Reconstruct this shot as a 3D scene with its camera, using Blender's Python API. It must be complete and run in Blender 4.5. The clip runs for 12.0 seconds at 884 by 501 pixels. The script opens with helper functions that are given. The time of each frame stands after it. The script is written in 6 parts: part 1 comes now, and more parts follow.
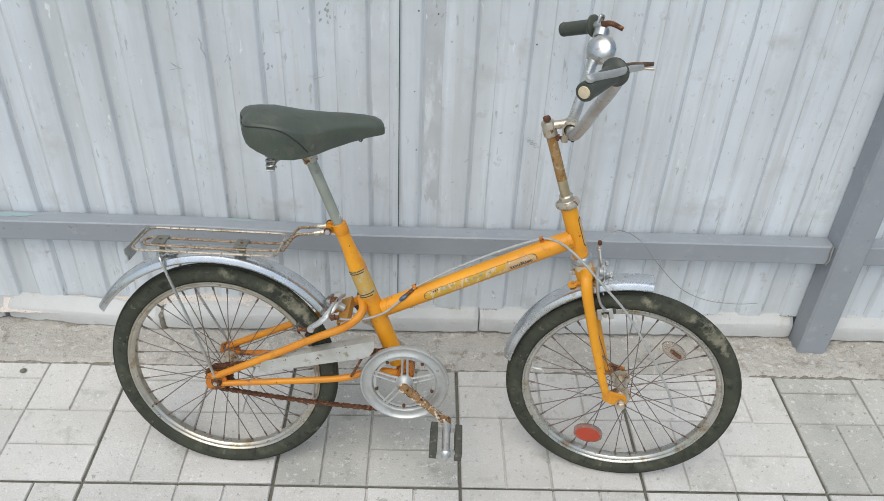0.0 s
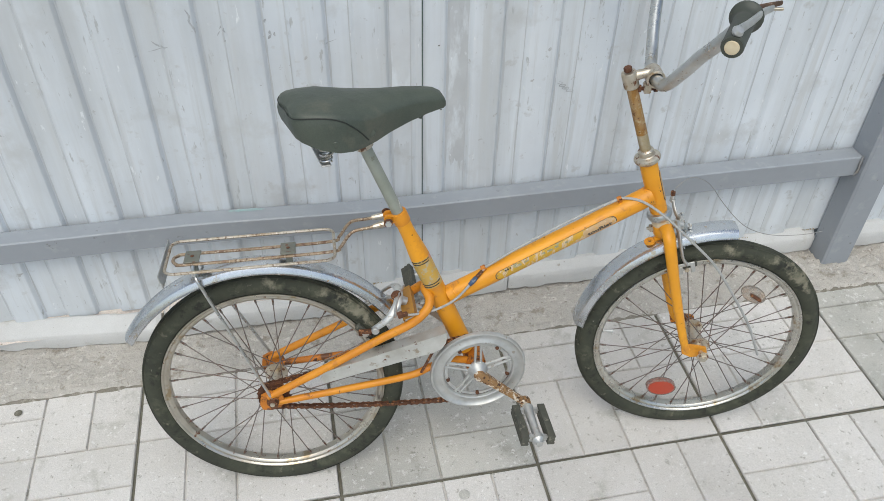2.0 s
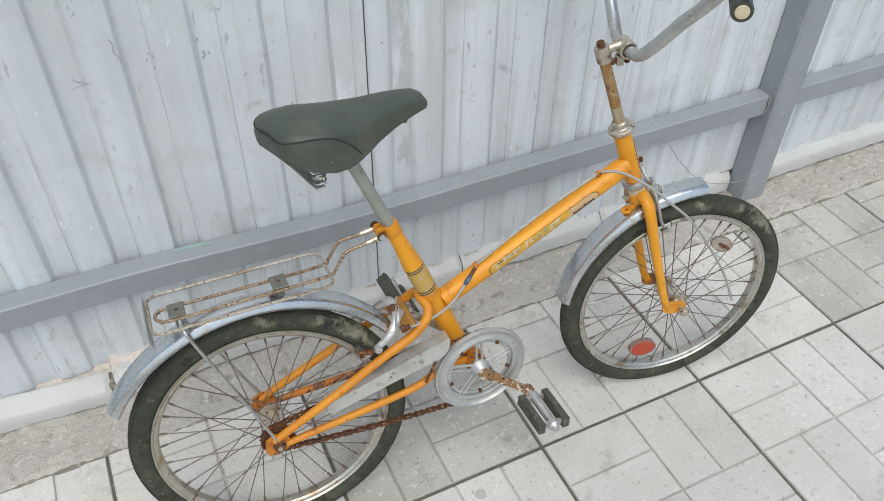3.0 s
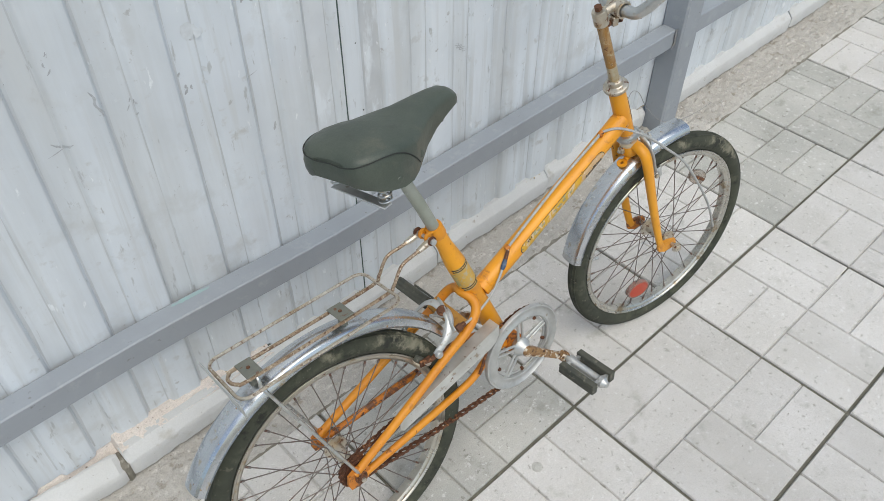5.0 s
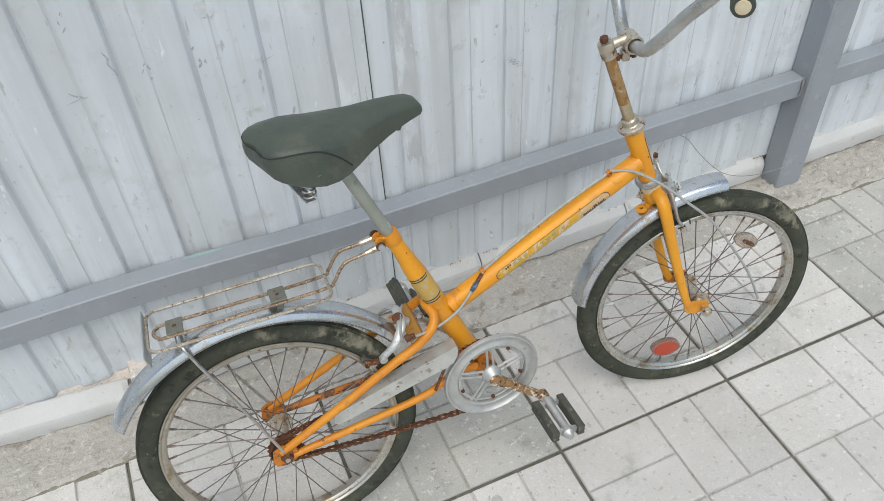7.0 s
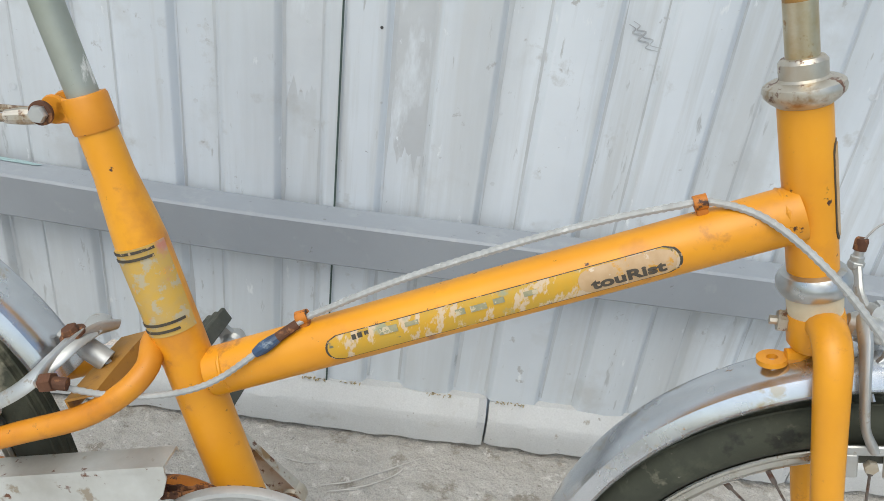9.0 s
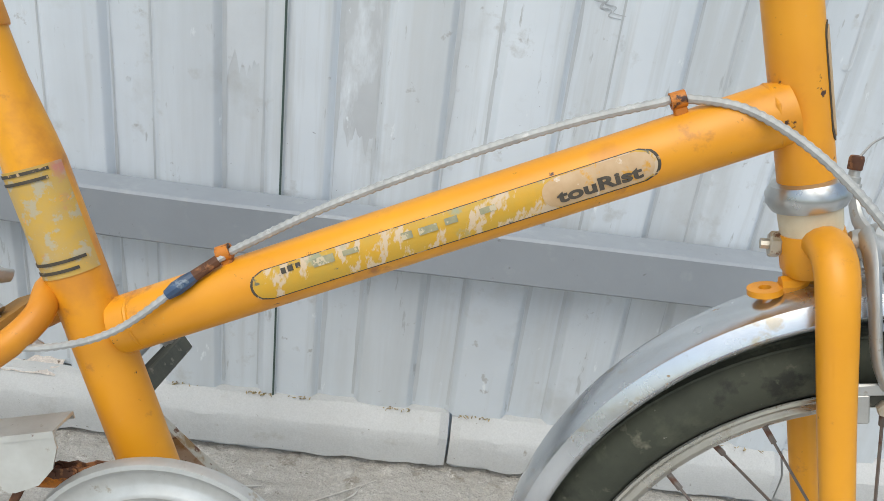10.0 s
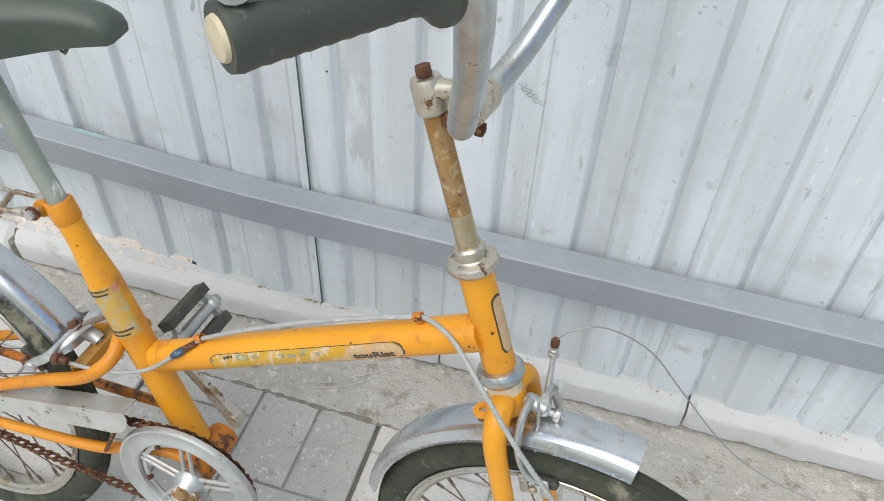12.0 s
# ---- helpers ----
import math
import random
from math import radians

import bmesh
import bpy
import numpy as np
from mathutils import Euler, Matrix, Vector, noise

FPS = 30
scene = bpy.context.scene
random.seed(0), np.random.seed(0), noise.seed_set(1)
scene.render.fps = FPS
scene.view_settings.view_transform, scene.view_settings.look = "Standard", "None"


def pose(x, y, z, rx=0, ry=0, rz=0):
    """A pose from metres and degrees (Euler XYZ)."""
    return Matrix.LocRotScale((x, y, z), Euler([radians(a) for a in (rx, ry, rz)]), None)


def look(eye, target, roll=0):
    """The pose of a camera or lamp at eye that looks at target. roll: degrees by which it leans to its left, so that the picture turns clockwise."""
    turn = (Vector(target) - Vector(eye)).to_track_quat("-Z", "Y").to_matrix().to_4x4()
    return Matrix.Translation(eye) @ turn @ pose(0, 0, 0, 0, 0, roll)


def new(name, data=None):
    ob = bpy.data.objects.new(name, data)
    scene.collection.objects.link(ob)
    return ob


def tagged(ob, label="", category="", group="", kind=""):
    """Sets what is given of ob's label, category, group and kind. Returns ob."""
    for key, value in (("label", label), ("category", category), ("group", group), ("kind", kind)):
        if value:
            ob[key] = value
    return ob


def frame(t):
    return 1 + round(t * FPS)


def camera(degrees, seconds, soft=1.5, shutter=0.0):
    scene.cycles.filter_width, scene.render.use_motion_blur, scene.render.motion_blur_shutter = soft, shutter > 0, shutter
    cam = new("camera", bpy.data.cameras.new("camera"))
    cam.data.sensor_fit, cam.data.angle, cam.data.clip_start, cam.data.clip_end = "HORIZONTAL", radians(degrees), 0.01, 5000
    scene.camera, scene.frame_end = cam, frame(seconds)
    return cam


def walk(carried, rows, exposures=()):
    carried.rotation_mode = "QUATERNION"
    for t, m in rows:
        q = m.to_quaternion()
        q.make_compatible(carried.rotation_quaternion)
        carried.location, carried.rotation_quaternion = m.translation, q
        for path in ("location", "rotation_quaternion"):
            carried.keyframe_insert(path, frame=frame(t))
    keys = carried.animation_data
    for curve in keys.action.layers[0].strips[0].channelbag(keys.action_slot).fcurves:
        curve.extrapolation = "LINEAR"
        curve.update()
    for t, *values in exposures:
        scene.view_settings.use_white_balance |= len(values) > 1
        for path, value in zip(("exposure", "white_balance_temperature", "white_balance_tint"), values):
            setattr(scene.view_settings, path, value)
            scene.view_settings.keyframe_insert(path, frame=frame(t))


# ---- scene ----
cam = camera(58.0, 12.0, soft=0.8)
PATH = [
    (0, (0.034, -0.128, 1.59), (0.094, 1.489, 0.415), 2.7),
    (0.5, (-0.041, -0.143, 1.597), (0.031, 1.451, 0.392), 2.2),
    (1, (-0.096, -0.09, 1.594), (-0.011, 1.484, 0.363), 2.0),
    (1.5, (-0.174, 0.061, 1.587), (-0.098, 1.576, 0.284), -1.6),
    (2, (-0.294, 0.121, 1.578), (0.018, 1.579, 0.244), 1.3),
    (2.5, (-0.479, 0.136, 1.586), (0.058, 1.507, 0.232), -0.5),
    (3, (-0.521, 0.271, 1.568), (0.129, 1.582, 0.204), 1.1),
    (3.2, (-0.516, 0.326, 1.567), (0.119, 1.624, 0.184), -1.3),
    (4.8, (-0.811, 0.54, 1.571), (0.17, 1.559, 0.157), 0.6),
    (5, (-0.81, 0.529, 1.58), (0.163, 1.557, 0.166), 0.1),
    (5.5, (-0.798, 0.515, 1.576), (0.164, 1.53, 0.146), -0.8),
    (6, (-0.747, 0.446, 1.591), (0.141, 1.53, 0.164), -2.0),
    (6.5, (-0.583, 0.3, 1.591), (0.164, 1.553, 0.223), -2.1),
    (6.7, (-0.526, 0.278, 1.587), (0.14, 1.562, 0.207), -3.1),
    (8.3, (0.085, 0.606, 1.232), (0.046, 1.948, -0.251), 3.1),
    (8.5, (0.099, 0.661, 1.104), (0.094, 2.117, -0.266), 5.3),
    (9, (0.129, 0.751, 0.855), (0.115, 2.479, -0.151), 7.2),
    (9.5, (0.146, 0.772, 0.74), (0.181, 2.589, -0.094), 7.9),
    (10, (0.155, 0.774, 0.733), (0.199, 2.59, -0.103), 7.4),
    (10.5, (0.153, 0.766, 0.741), (0.193, 2.583, -0.093), 7.2),
    (11, (0.169, 0.738, 0.895), (0.157, 2.477, -0.093), 5.7),
    (11.5, (0.26, 0.696, 1.169), (0.137, 2.231, -0.107), 4.1),
    (12, (0.441, 0.750, 1.247), (0.086, 2.110, -0.176), 3.0),
]
walk(cam, [(t, look(eye, target, roll)) for t, eye, target, roll in PATH], [(0.0, 0.05, 6500, 4), (6.7, 0.05, 6500, 4), (8.3, 0.22, 6500, 3), (12.0, 0.28, 6500, 3)])

# ---- world, sun, exposure ----
world = bpy.data.worlds.new("sky")
scene.world = world
world.use_nodes = True
wn = world.node_tree
sky = wn.nodes.new("ShaderNodeTexSky")
sky.sky_type = "NISHITA"
sky.sun_disc = False
sky.sun_elevation = radians(58)
sky.sun_rotation = radians(200)
sky.air_density, sky.dust_density, sky.ozone_density = 1.0, 3.0, 1.0
wn.links.new(sky.outputs[0], wn.nodes["Background"].inputs[0])
wn.nodes["Background"].inputs[1].default_value = 0.15
sun_data = bpy.data.lights.new("sun", "SUN")
sun_data.energy, sun_data.angle, sun_data.color = 1.4, radians(60), (1.0, 0.97, 0.92)
sun = new("sun", sun_data)
sun.matrix_world = look((-0.4, -1.2, 3.0), (0.0, 0.2, 0.0))


# ---- materials ----
def mat(name, col, rough=0.5, metal=0.0, vary=None, spots=(), bump=None, isle=0.0, rand=0.0, gloss_vary=0.0, streak=None, world_space=False, fine=0.0):
    """col: base colour. vary: (colour, scale, amount) of broad mottling. spots: rows of (colour, scale, threshold, softness) for stains, rust and
    chips. bump: (scale, strength). isle, rand: brightness spread per joined piece and per object. streak: (colour, scale xyz, amount). A fifth entry of a
    spot stretches it. world_space: one continuous pattern over many pieces. fine: brightness spread of a fine grain."""
    m = bpy.data.materials.new(name)
    m.use_nodes = True
    nt = m.node_tree
    N, K = nt.nodes.new, nt.links.new
    bsdf = nt.nodes["Principled BSDF"]
    co = N("ShaderNodeNewGeometry").outputs["Position"] if world_space else N("ShaderNodeTexCoord").outputs["Object"]

    def noise_of(scale, detail=4.0, offset=0.0, stretch=None):
        mp = N("ShaderNodeMapping")
        mp.inputs["Location"].default_value = (offset, offset * 0.7, -offset)
        if stretch:
            mp.inputs["Scale"].default_value = stretch
        K(co, mp.inputs[0])
        t = N("ShaderNodeTexNoise")
        t.inputs["Scale"].default_value, t.inputs["Detail"].default_value = scale, detail
        t.inputs["Roughness"].default_value = 0.62
        K(mp.outputs[0], t.inputs["Vector"])
        return t.outputs[0]

    def ramp(fac, lo, hi):
        r = N("ShaderNodeMapRange")
        r.inputs["From Min"].default_value, r.inputs["From Max"].default_value = lo, hi
        K(fac, r.inputs[0])
        return r.outputs[0]

    def mixed(fac, a, b):
        x = N("ShaderNodeMix")
        x.data_type = "RGBA"
        if isinstance(fac, float):
            x.inputs[0].default_value = fac
        else:
            K(fac, x.inputs[0])
        for s, v in ((x.inputs[6], a), (x.inputs[7], b)):
            if isinstance(v, tuple):
                s.default_value = (*v, 1)
            else:
                K(v, s)
        return x.outputs[2]

    c = col
    if vary:
        f = N("ShaderNodeMath")
        f.operation = "MULTIPLY"
        K(ramp(noise_of(vary[1], 5), 0.3, 0.7), f.inputs[0])
        f.inputs[1].default_value = vary[2]
        c = mixed(f.outputs[0], c, vary[0])
    if streak:
        f = N("ShaderNodeMath")
        f.operation = "MULTIPLY"
        K(ramp(noise_of(1.0, 6, 4.3, streak[1]), 0.45, 0.75), f.inputs[0])
        f.inputs[1].default_value = streak[2]
        c = mixed(f.outputs[0], c, streak[0])
    total = None
    for n, (sc, scale, thr, soft, *stretch) in enumerate(spots):
        fac = ramp(noise_of(scale, 6, 3.1 + 5 * n, stretch[0] if stretch else None), thr, thr + soft)
        c = mixed(fac, c, sc)
        total = fac
    if fine:
        r = N("ShaderNodeMapRange")
        r.inputs["From Min"].default_value, r.inputs["From Max"].default_value = 0.3, 0.7
        r.inputs["To Min"].default_value, r.inputs["To Max"].default_value = 1 - fine, 1 + fine
        K(noise_of(420, 3, 9.2), r.inputs[0])
        h = N("ShaderNodeHueSaturation")
        K(r.outputs[0], h.inputs["Value"])
        if isinstance(c, tuple):
            h.inputs["Color"].default_value = (*c, 1)
        else:
            K(c, h.inputs["Color"])
        c = h.outputs[0]
    for amount, src in ((isle, "isle"), (rand, "rand")):
        if amount:
            o = N("ShaderNodeNewGeometry").outputs["Random Per Island"] if src == "isle" else N("ShaderNodeObjectInfo").outputs["Random"]
            r = N("ShaderNodeMapRange")
            r.inputs["To Min"].default_value, r.inputs["To Max"].default_value = 1 - amount, 1 + amount
            K(o, r.inputs[0])
            h = N("ShaderNodeHueSaturation")
            K(r.outputs[0], h.inputs["Value"])
            if isinstance(c, tuple):
                h.inputs["Color"].default_value = (*c, 1)
            else:
                K(c, h.inputs["Color"])
            c = h.outputs[0]
    if isinstance(c, tuple):
        bsdf.inputs["Base Color"].default_value = (*c, 1)
    else:
        K(c, bsdf.inputs["Base Color"])
    bsdf.inputs["Roughness"].default_value = rough
    bsdf.inputs["Metallic"].default_value = metal
    if gloss_vary:
        r = N("ShaderNodeMapRange")
        r.inputs["To Min"].default_value, r.inputs["To Max"].default_value = rough - gloss_vary, min(1, rough + gloss_vary)
        K(noise_of(40, 4, 7), r.inputs[0])
        K(r.outputs[0], bsdf.inputs["Roughness"])
    if metal and total is not None:
        r = N("ShaderNodeMapRange")
        r.inputs["To Min"].default_value, r.inputs["To Max"].default_value = metal, 0.05
        K(total, r.inputs[0])
        K(r.outputs[0], bsdf.inputs["Metallic"])
    if bump:
        b = N("ShaderNodeBump")
        b.inputs["Strength"].default_value, b.inputs["Distance"].default_value = bump[1], bump[2] if len(bump) > 2 else 0.002
        K(noise_of(bump[0], 6, 1.7), b.inputs["Height"])
        K(b.outputs[0], bsdf.inputs["Normal"])
    return m


RUST = (0.135, 0.056, 0.026)
DARK_RUST = (0.06, 0.025, 0.014)
ORANGE = mat("orange_paint", (0.79, 0.355, 0.014), 0.40, 0, ((0.66, 0.260, 0.012), 6, 0.9), (((0.54, 0.21, 0.025), 14, 0.54, 0.16), ((0.42, 0.16, 0.03), 26, 0.625, 0.08), ((0.62, 0.38, 0.12), 44, 0.66, 0.06), (DARK_RUST, 75, 0.66, 0.03)), (30, 0.14, 0.001), gloss_vary=0.14)
ORANGE_WORN = mat("worn_orange_paint", (0.69, 0.285, 0.014), 0.45, 0, ((0.52, 0.17, 0.010), 12, 0.9), (((0.46, 0.17, 0.02), 24, 0.57, 0.12), (RUST, 34, 0.645, 0.06), (DARK_RUST, 110, 0.68, 0.04)), (80, 0.2, 0.001), gloss_vary=0.12)
ORANGE_RUSTY = mat("rusty_orange_paint", (0.60, 0.20, 0.014), 0.55, 0, ((0.40, 0.13, 0.012), 14, 0.9), ((RUST, 38, 0.51, 0.08), (DARK_RUST, 90, 0.58, 0.06)), (90, 0.4, 0.001))
BRIDGE = mat("stained_orange_sheet", (0.42, 0.215, 0.035), 0.55, 0, ((0.34, 0.17, 0.035), 20, 0.9), (((0.20, 0.10, 0.035), 40, 0.57, 0.10), ((0.06, 0.045, 0.025), 34, 0.63, 0.08)), (90, 0.4, 0.001))
CHROME_DULL = mat("dull_chrome", (0.60, 0.61, 0.60), 0.30, 0.9, ((0.40, 0.41, 0.40), 24, 0.8), (((0.46, 0.42, 0.35), 60, 0.58, 0.08), ((0.26, 0.16, 0.08), 90, 0.64, 0.05)), (80, 0.15, 0.0006), gloss_vary=0.14)
ALLOY = mat("grey_alloy", (0.58, 0.59, 0.58), 0.45, 0.7, ((0.42, 0.42, 0.40), 34, 0.8), (((0.34, 0.31, 0.26), 70, 0.62, 0.06),), (120, 0.2, 0.0005), gloss_vary=0.14)
POST_STEEL = mat("greenish_grey_post", (0.30, 0.325, 0.27), 0.5, 0.45, ((0.40, 0.42, 0.38), 14, 0.9), (((0.20, 0.19, 0.13), 40, 0.58, 0.08), ((0.66, 0.66, 0.62), 60, 0.60, 0.05, (1, 1, 0.22))), (120, 0.2, 0.0006), gloss_vary=0.12)
FENDER = mat("galvanised_fender", (0.66, 0.68, 0.70), 0.25, 0.95, ((0.50, 0.52, 0.54), 25, 0.6), (((0.56, 0.50, 0.40), 44, 0.60, 0.08), ((0.30, 0.19, 0.09), 100, 0.68, 0.03)), (60, 0.08, 0.0006), gloss_vary=0.12)
RUSTY_CHROME = mat("rusty_chrome", (0.62, 0.60, 0.54), 0.38, 0.8, ((0.45, 0.36, 0.24), 30, 0.8), (((0.34, 0.22, 0.11), 48, 0.54, 0.12), (RUST, 95, 0.57, 0.06)), (120, 0.35, 0.0008))
RACK_WIRE = mat("brown_rack_wire", (0.40, 0.32, 0.225), 0.42, 0.45, ((0.17, 0.10, 0.055), 22, 0.9), (((0.52, 0.46, 0.36), 280, 0.54, 0.10), ((0.11, 0.052, 0.028), 180, 0.53, 0.10)), (140, 0.5, 0.0008))
RACK_PALE = mat("stained_rack_chrome", (0.60, 0.56, 0.48), 0.34, 0.7, ((0.33, 0.25, 0.16), 16, 0.95), (((0.64, 0.60, 0.52), 240, 0.54, 0.10), ((0.13, 0.066, 0.036), 150, 0.55, 0.10)), (140, 0.4, 0.0008))
BRACKET = mat("browned_steel", (0.075, 0.052, 0.038), 0.6, 0.3, ((0.16, 0.095, 0.06), 60, 0.9), (((0.30, 0.22, 0.16), 120, 0.62, 0.05),), (140, 0.3, 0.0006))
PLATE = mat("dark_mount_plate", (0.150, 0.158, 0.135), 0.6, 0.3, ((0.20, 0.20, 0.165), 60, 0.8), ((RUST, 80, 0.62, 0.05),), (140, 0.3, 0.0006))
GILT_RUST = mat("brown_stained_steel", (0.40, 0.225, 0.06), 0.42, 0.35, ((0.27, 0.13, 0.04), 46, 0.9), (((0.50, 0.40, 0.24), 90, 0.55, 0.12), (RUST, 130, 0.60, 0.08)), (160, 0.4, 0.001), streak=((0.50, 0.44, 0.32), (60, 60, 12), 0.5))
QUILL = mat("brown_streaked_chrome", (0.56, 0.52, 0.40), 0.32, 0.75, ((0.42, 0.30, 0.13), 40, 0.9), (((0.30, 0.18, 0.07), 70, 0.60, 0.06),), (120, 0.2, 0.0006))
CRANK_RUST = mat("flaking_rusty_crank", (0.24, 0.125, 0.05), 0.6, 0.25, ((0.36, 0.22, 0.10), 70, 0.9), ((DARK_RUST, 120, 0.56, 0.05), ((0.66, 0.60, 0.50), 75, 0.53, 0.06)), (160, 0.9, 0.002))
RIM = mat("dull_rim_chrome", (0.60, 0.59, 0.55), 0.28, 0.92, ((0.42, 0.40, 0.34), 18, 0.8), (((0.34, 0.27, 0.18), 26, 0.56, 0.10), ((0.18, 0.12, 0.07), 85, 0.63, 0.05)), (90, 0.15, 0.0006), gloss_vary=0.12)
RIM_RUSTY = mat("rusty_rim_chrome", (0.58, 0.56, 0.50), 0.30, 0.9, ((0.38, 0.33, 0.26), 14, 0.8), (((0.36, 0.29, 0.19), 28, 0.57, 0.10), (RUST, 70, 0.625, 0.05)), (90, 0.25, 0.0006), gloss_vary=0.12)
RUSTED = mat("rusted_steel", RUST, 0.8, 0.1, (DARK_RUST, 60, 0.9), (((0.30, 0.13, 0.05), 90, 0.56, 0.08),), (200, 0.6, 0.001))
SPOKE = mat("spoke_steel", (0.20, 0.19, 0.175), 0.45, 0.5, (RUST, 30, 0.5), (((0.11, 0.05, 0.03), 70, 0.54, 0.08),), (150, 0.2, 0.0005))
RUBBER = mat("tyre_rubber", (0.026, 0.029, 0.020), 0.82, 0, ((0.056, 0.060, 0.040), 14, 0.9), (((0.20, 0.187, 0.135), 9, 0.605, 0.05), ((0.078, 0.082, 0.054), 26, 0.53, 0.18), ((0.018, 0.020, 0.014), 32, 0.56, 0.10), ((0.125, 0.122, 0.085), 70, 0.63, 0.12), ((0.28, 0.27, 0.23), 150, 0.70, 0.05)), (150, 0.5, 0.001), gloss_vary=0.1)
PAD_RUBBER = mat("pedal_rubber", (0.050, 0.054, 0.045), 0.8, 0, ((0.10, 0.098, 0.075), 40, 0.8), (((0.16, 0.15, 0.12), 90, 0.60, 0.06),), (150, 0.4, 0.001))
VINYL = mat("grey_green_vinyl", (0.050, 0.063, 0.050), 0.46, 0, ((0.076, 0.089, 0.070), 12, 0.9), (((0.105, 0.105, 0.080), 14, 0.57, 0.16), ((0.046, 0.054, 0.044), 22, 0.60, 0.14)), (24, 0.35, 0.004), gloss_vary=0.12, fine=0.10)
SEAM = mat("dark_seam", (0.022, 0.026, 0.022), 0.7)
GRIP = mat("grip_plastic", (0.046, 0.053, 0.042), 0.5, 0, ((0.07, 0.075, 0.060), 40, 0.7), (((0.11, 0.11, 0.085), 70, 0.63, 0.06),), (200, 0.2, 0.0006))
CREAM = mat("cream_plastic", (0.66, 0.58, 0.42), 0.5, 0, ((0.50, 0.38, 0.22), 60, 0.6))
CABLE = mat("cable_housing", (0.42, 0.425, 0.415), 0.5, 0.15, ((0.30, 0.30, 0.285), 60, 0.8), (((0.52, 0.52, 0.50), 120, 0.60, 0.08),), (300, 0.3, 0.0005))
WIRE = mat("bare_wire", (0.30, 0.30, 0.29), 0.5, 0.4)
BLUE = mat("blue_tape", (0.045, 0.10, 0.20), 0.5, 0, ((0.03, 0.05, 0.09), 90, 0.9), (((0.16, 0.20, 0.24), 120, 0.60, 0.06),))
RED = mat("red_reflector", (0.42, 0.050, 0.022), 0.4, 0, ((0.40, 0.06, 0.03), 90, 0.7), (), (400, 0.2, 0.0006))
CLEAR = mat("clear_reflector", (0.62, 0.60, 0.56), 0.25, 0, ((0.62, 0.48, 0.36), 50, 0.9))
CLEAR.node_tree.nodes["Principled BSDF"].inputs["Transmission Weight"].default_value = 0.75
GUARD = mat("guard_sheet", (0.66, 0.67, 0.64), 0.38, 0.65, ((0.44, 0.43, 0.39), 20, 0.8), (((0.38, 0.33, 0.26), 40, 0.60, 0.06), (RUST, 75, 0.64, 0.05)), (60, 0.15, 0.0006), gloss_vary=0.12)
STICKER = mat("worn_sticker", (0.58, 0.31, 0.015), 0.5, 0, ((0.46, 0.30, 0.04), 60, 0.9), (((0.56, 0.43, 0.29), 70, 0.525, 0.05, (1.6, 1, 0.7)), ((0.30, 0.31, 0.19), 30, 0.565, 0.07), ((0.13, 0.13, 0.09), 80, 0.635, 0.05)), (120, 0.5, 0.0008))
STICKER_PALE = mat("pale_sticker", (0.56, 0.39, 0.235), 0.55, 0, ((0.46, 0.30, 0.15), 70, 0.9), (((0.64, 0.54, 0.42), 110, 0.61, 0.05), ((0.58, 0.30, 0.05), 80, 0.61, 0.05)), (150, 0.3, 0.0006))
BAND = mat("worn_band_sticker", (0.56, 0.34, 0.045), 0.5, 0, ((0.44, 0.31, 0.12), 60, 0.9), (((0.42, 0.36, 0.24), 90, 0.54, 0.05), ((0.50, 0.21, 0.15), 26, 0.58, 0.10), ((0.74, 0.32, 0.015), 60, 0.60, 0.03)), (150, 0.3, 0.0006))
PINK = mat("faded_pink", (0.26, 0.25, 0.14), 0.6, 0, ((0.44, 0.34, 0.14), 90, 1.0), (((0.56, 0.36, 0.08), 110, 0.50, 0.06),))
BLACK = mat("black_print", (0.035, 0.030, 0.024), 0.6, 0, ((0.08, 0.065, 0.04), 90, 0.8), (((0.46, 0.32, 0.17), 130, 0.585, 0.03),))
LETTER = mat("letter_print", (0.050, 0.042, 0.032), 0.6, 0, ((0.10, 0.08, 0.055), 90, 0.8), (((0.40, 0.28, 0.16), 150, 0.66, 0.03),))
INK = mat("faded_ink", (0.20, 0.21, 0.14), 0.6, 0, ((0.36, 0.32, 0.18), 120, 0.9), (((0.50, 0.42, 0.28), 160, 0.55, 0.04),))
SHEET = mat("painted_sheet", (0.685, 0.730, 0.772), 0.42, 0, ((0.57, 0.61, 0.65), 3.2, 0.9),
            (((0.55, 0.575, 0.59), 34, 0.53, 0.14, (1, 1, 0.05)), ((0.52, 0.54, 0.55), 8, 0.575, 0.14), ((0.50, 0.515, 0.52), 19, 0.63, 0.09), ((0.74, 0.77, 0.79), 46, 0.665, 0.05, (1, 1, 0.35)),
             ((0.43, 0.44, 0.445), 46, 0.665, 0.05), ((0.44, 0.46, 0.47), 30, 0.64, 0.05, (2.6, 1, 0.5)), ((0.24, 0.24, 0.24), 130, 0.72, 0.02)), (14, 0.25, 0.003), gloss_vary=0.12,
            streak=((0.46, 0.475, 0.475), (9, 9, 0.7), 0.75))
SMUDGE = mat("grey_scuff", (0.53, 0.555, 0.575), 0.5, 0, ((0.61, 0.645, 0.675), 90, 1.0))
SEAM_GAP = mat("dark_green_gap", (0.055, 0.085, 0.075), 0.7)
BEND_SHADE = mat("bend_shade_paint", (0.55, 0.58, 0.605), 0.5, 0, ((0.43, 0.45, 0.465), 10, 0.9))
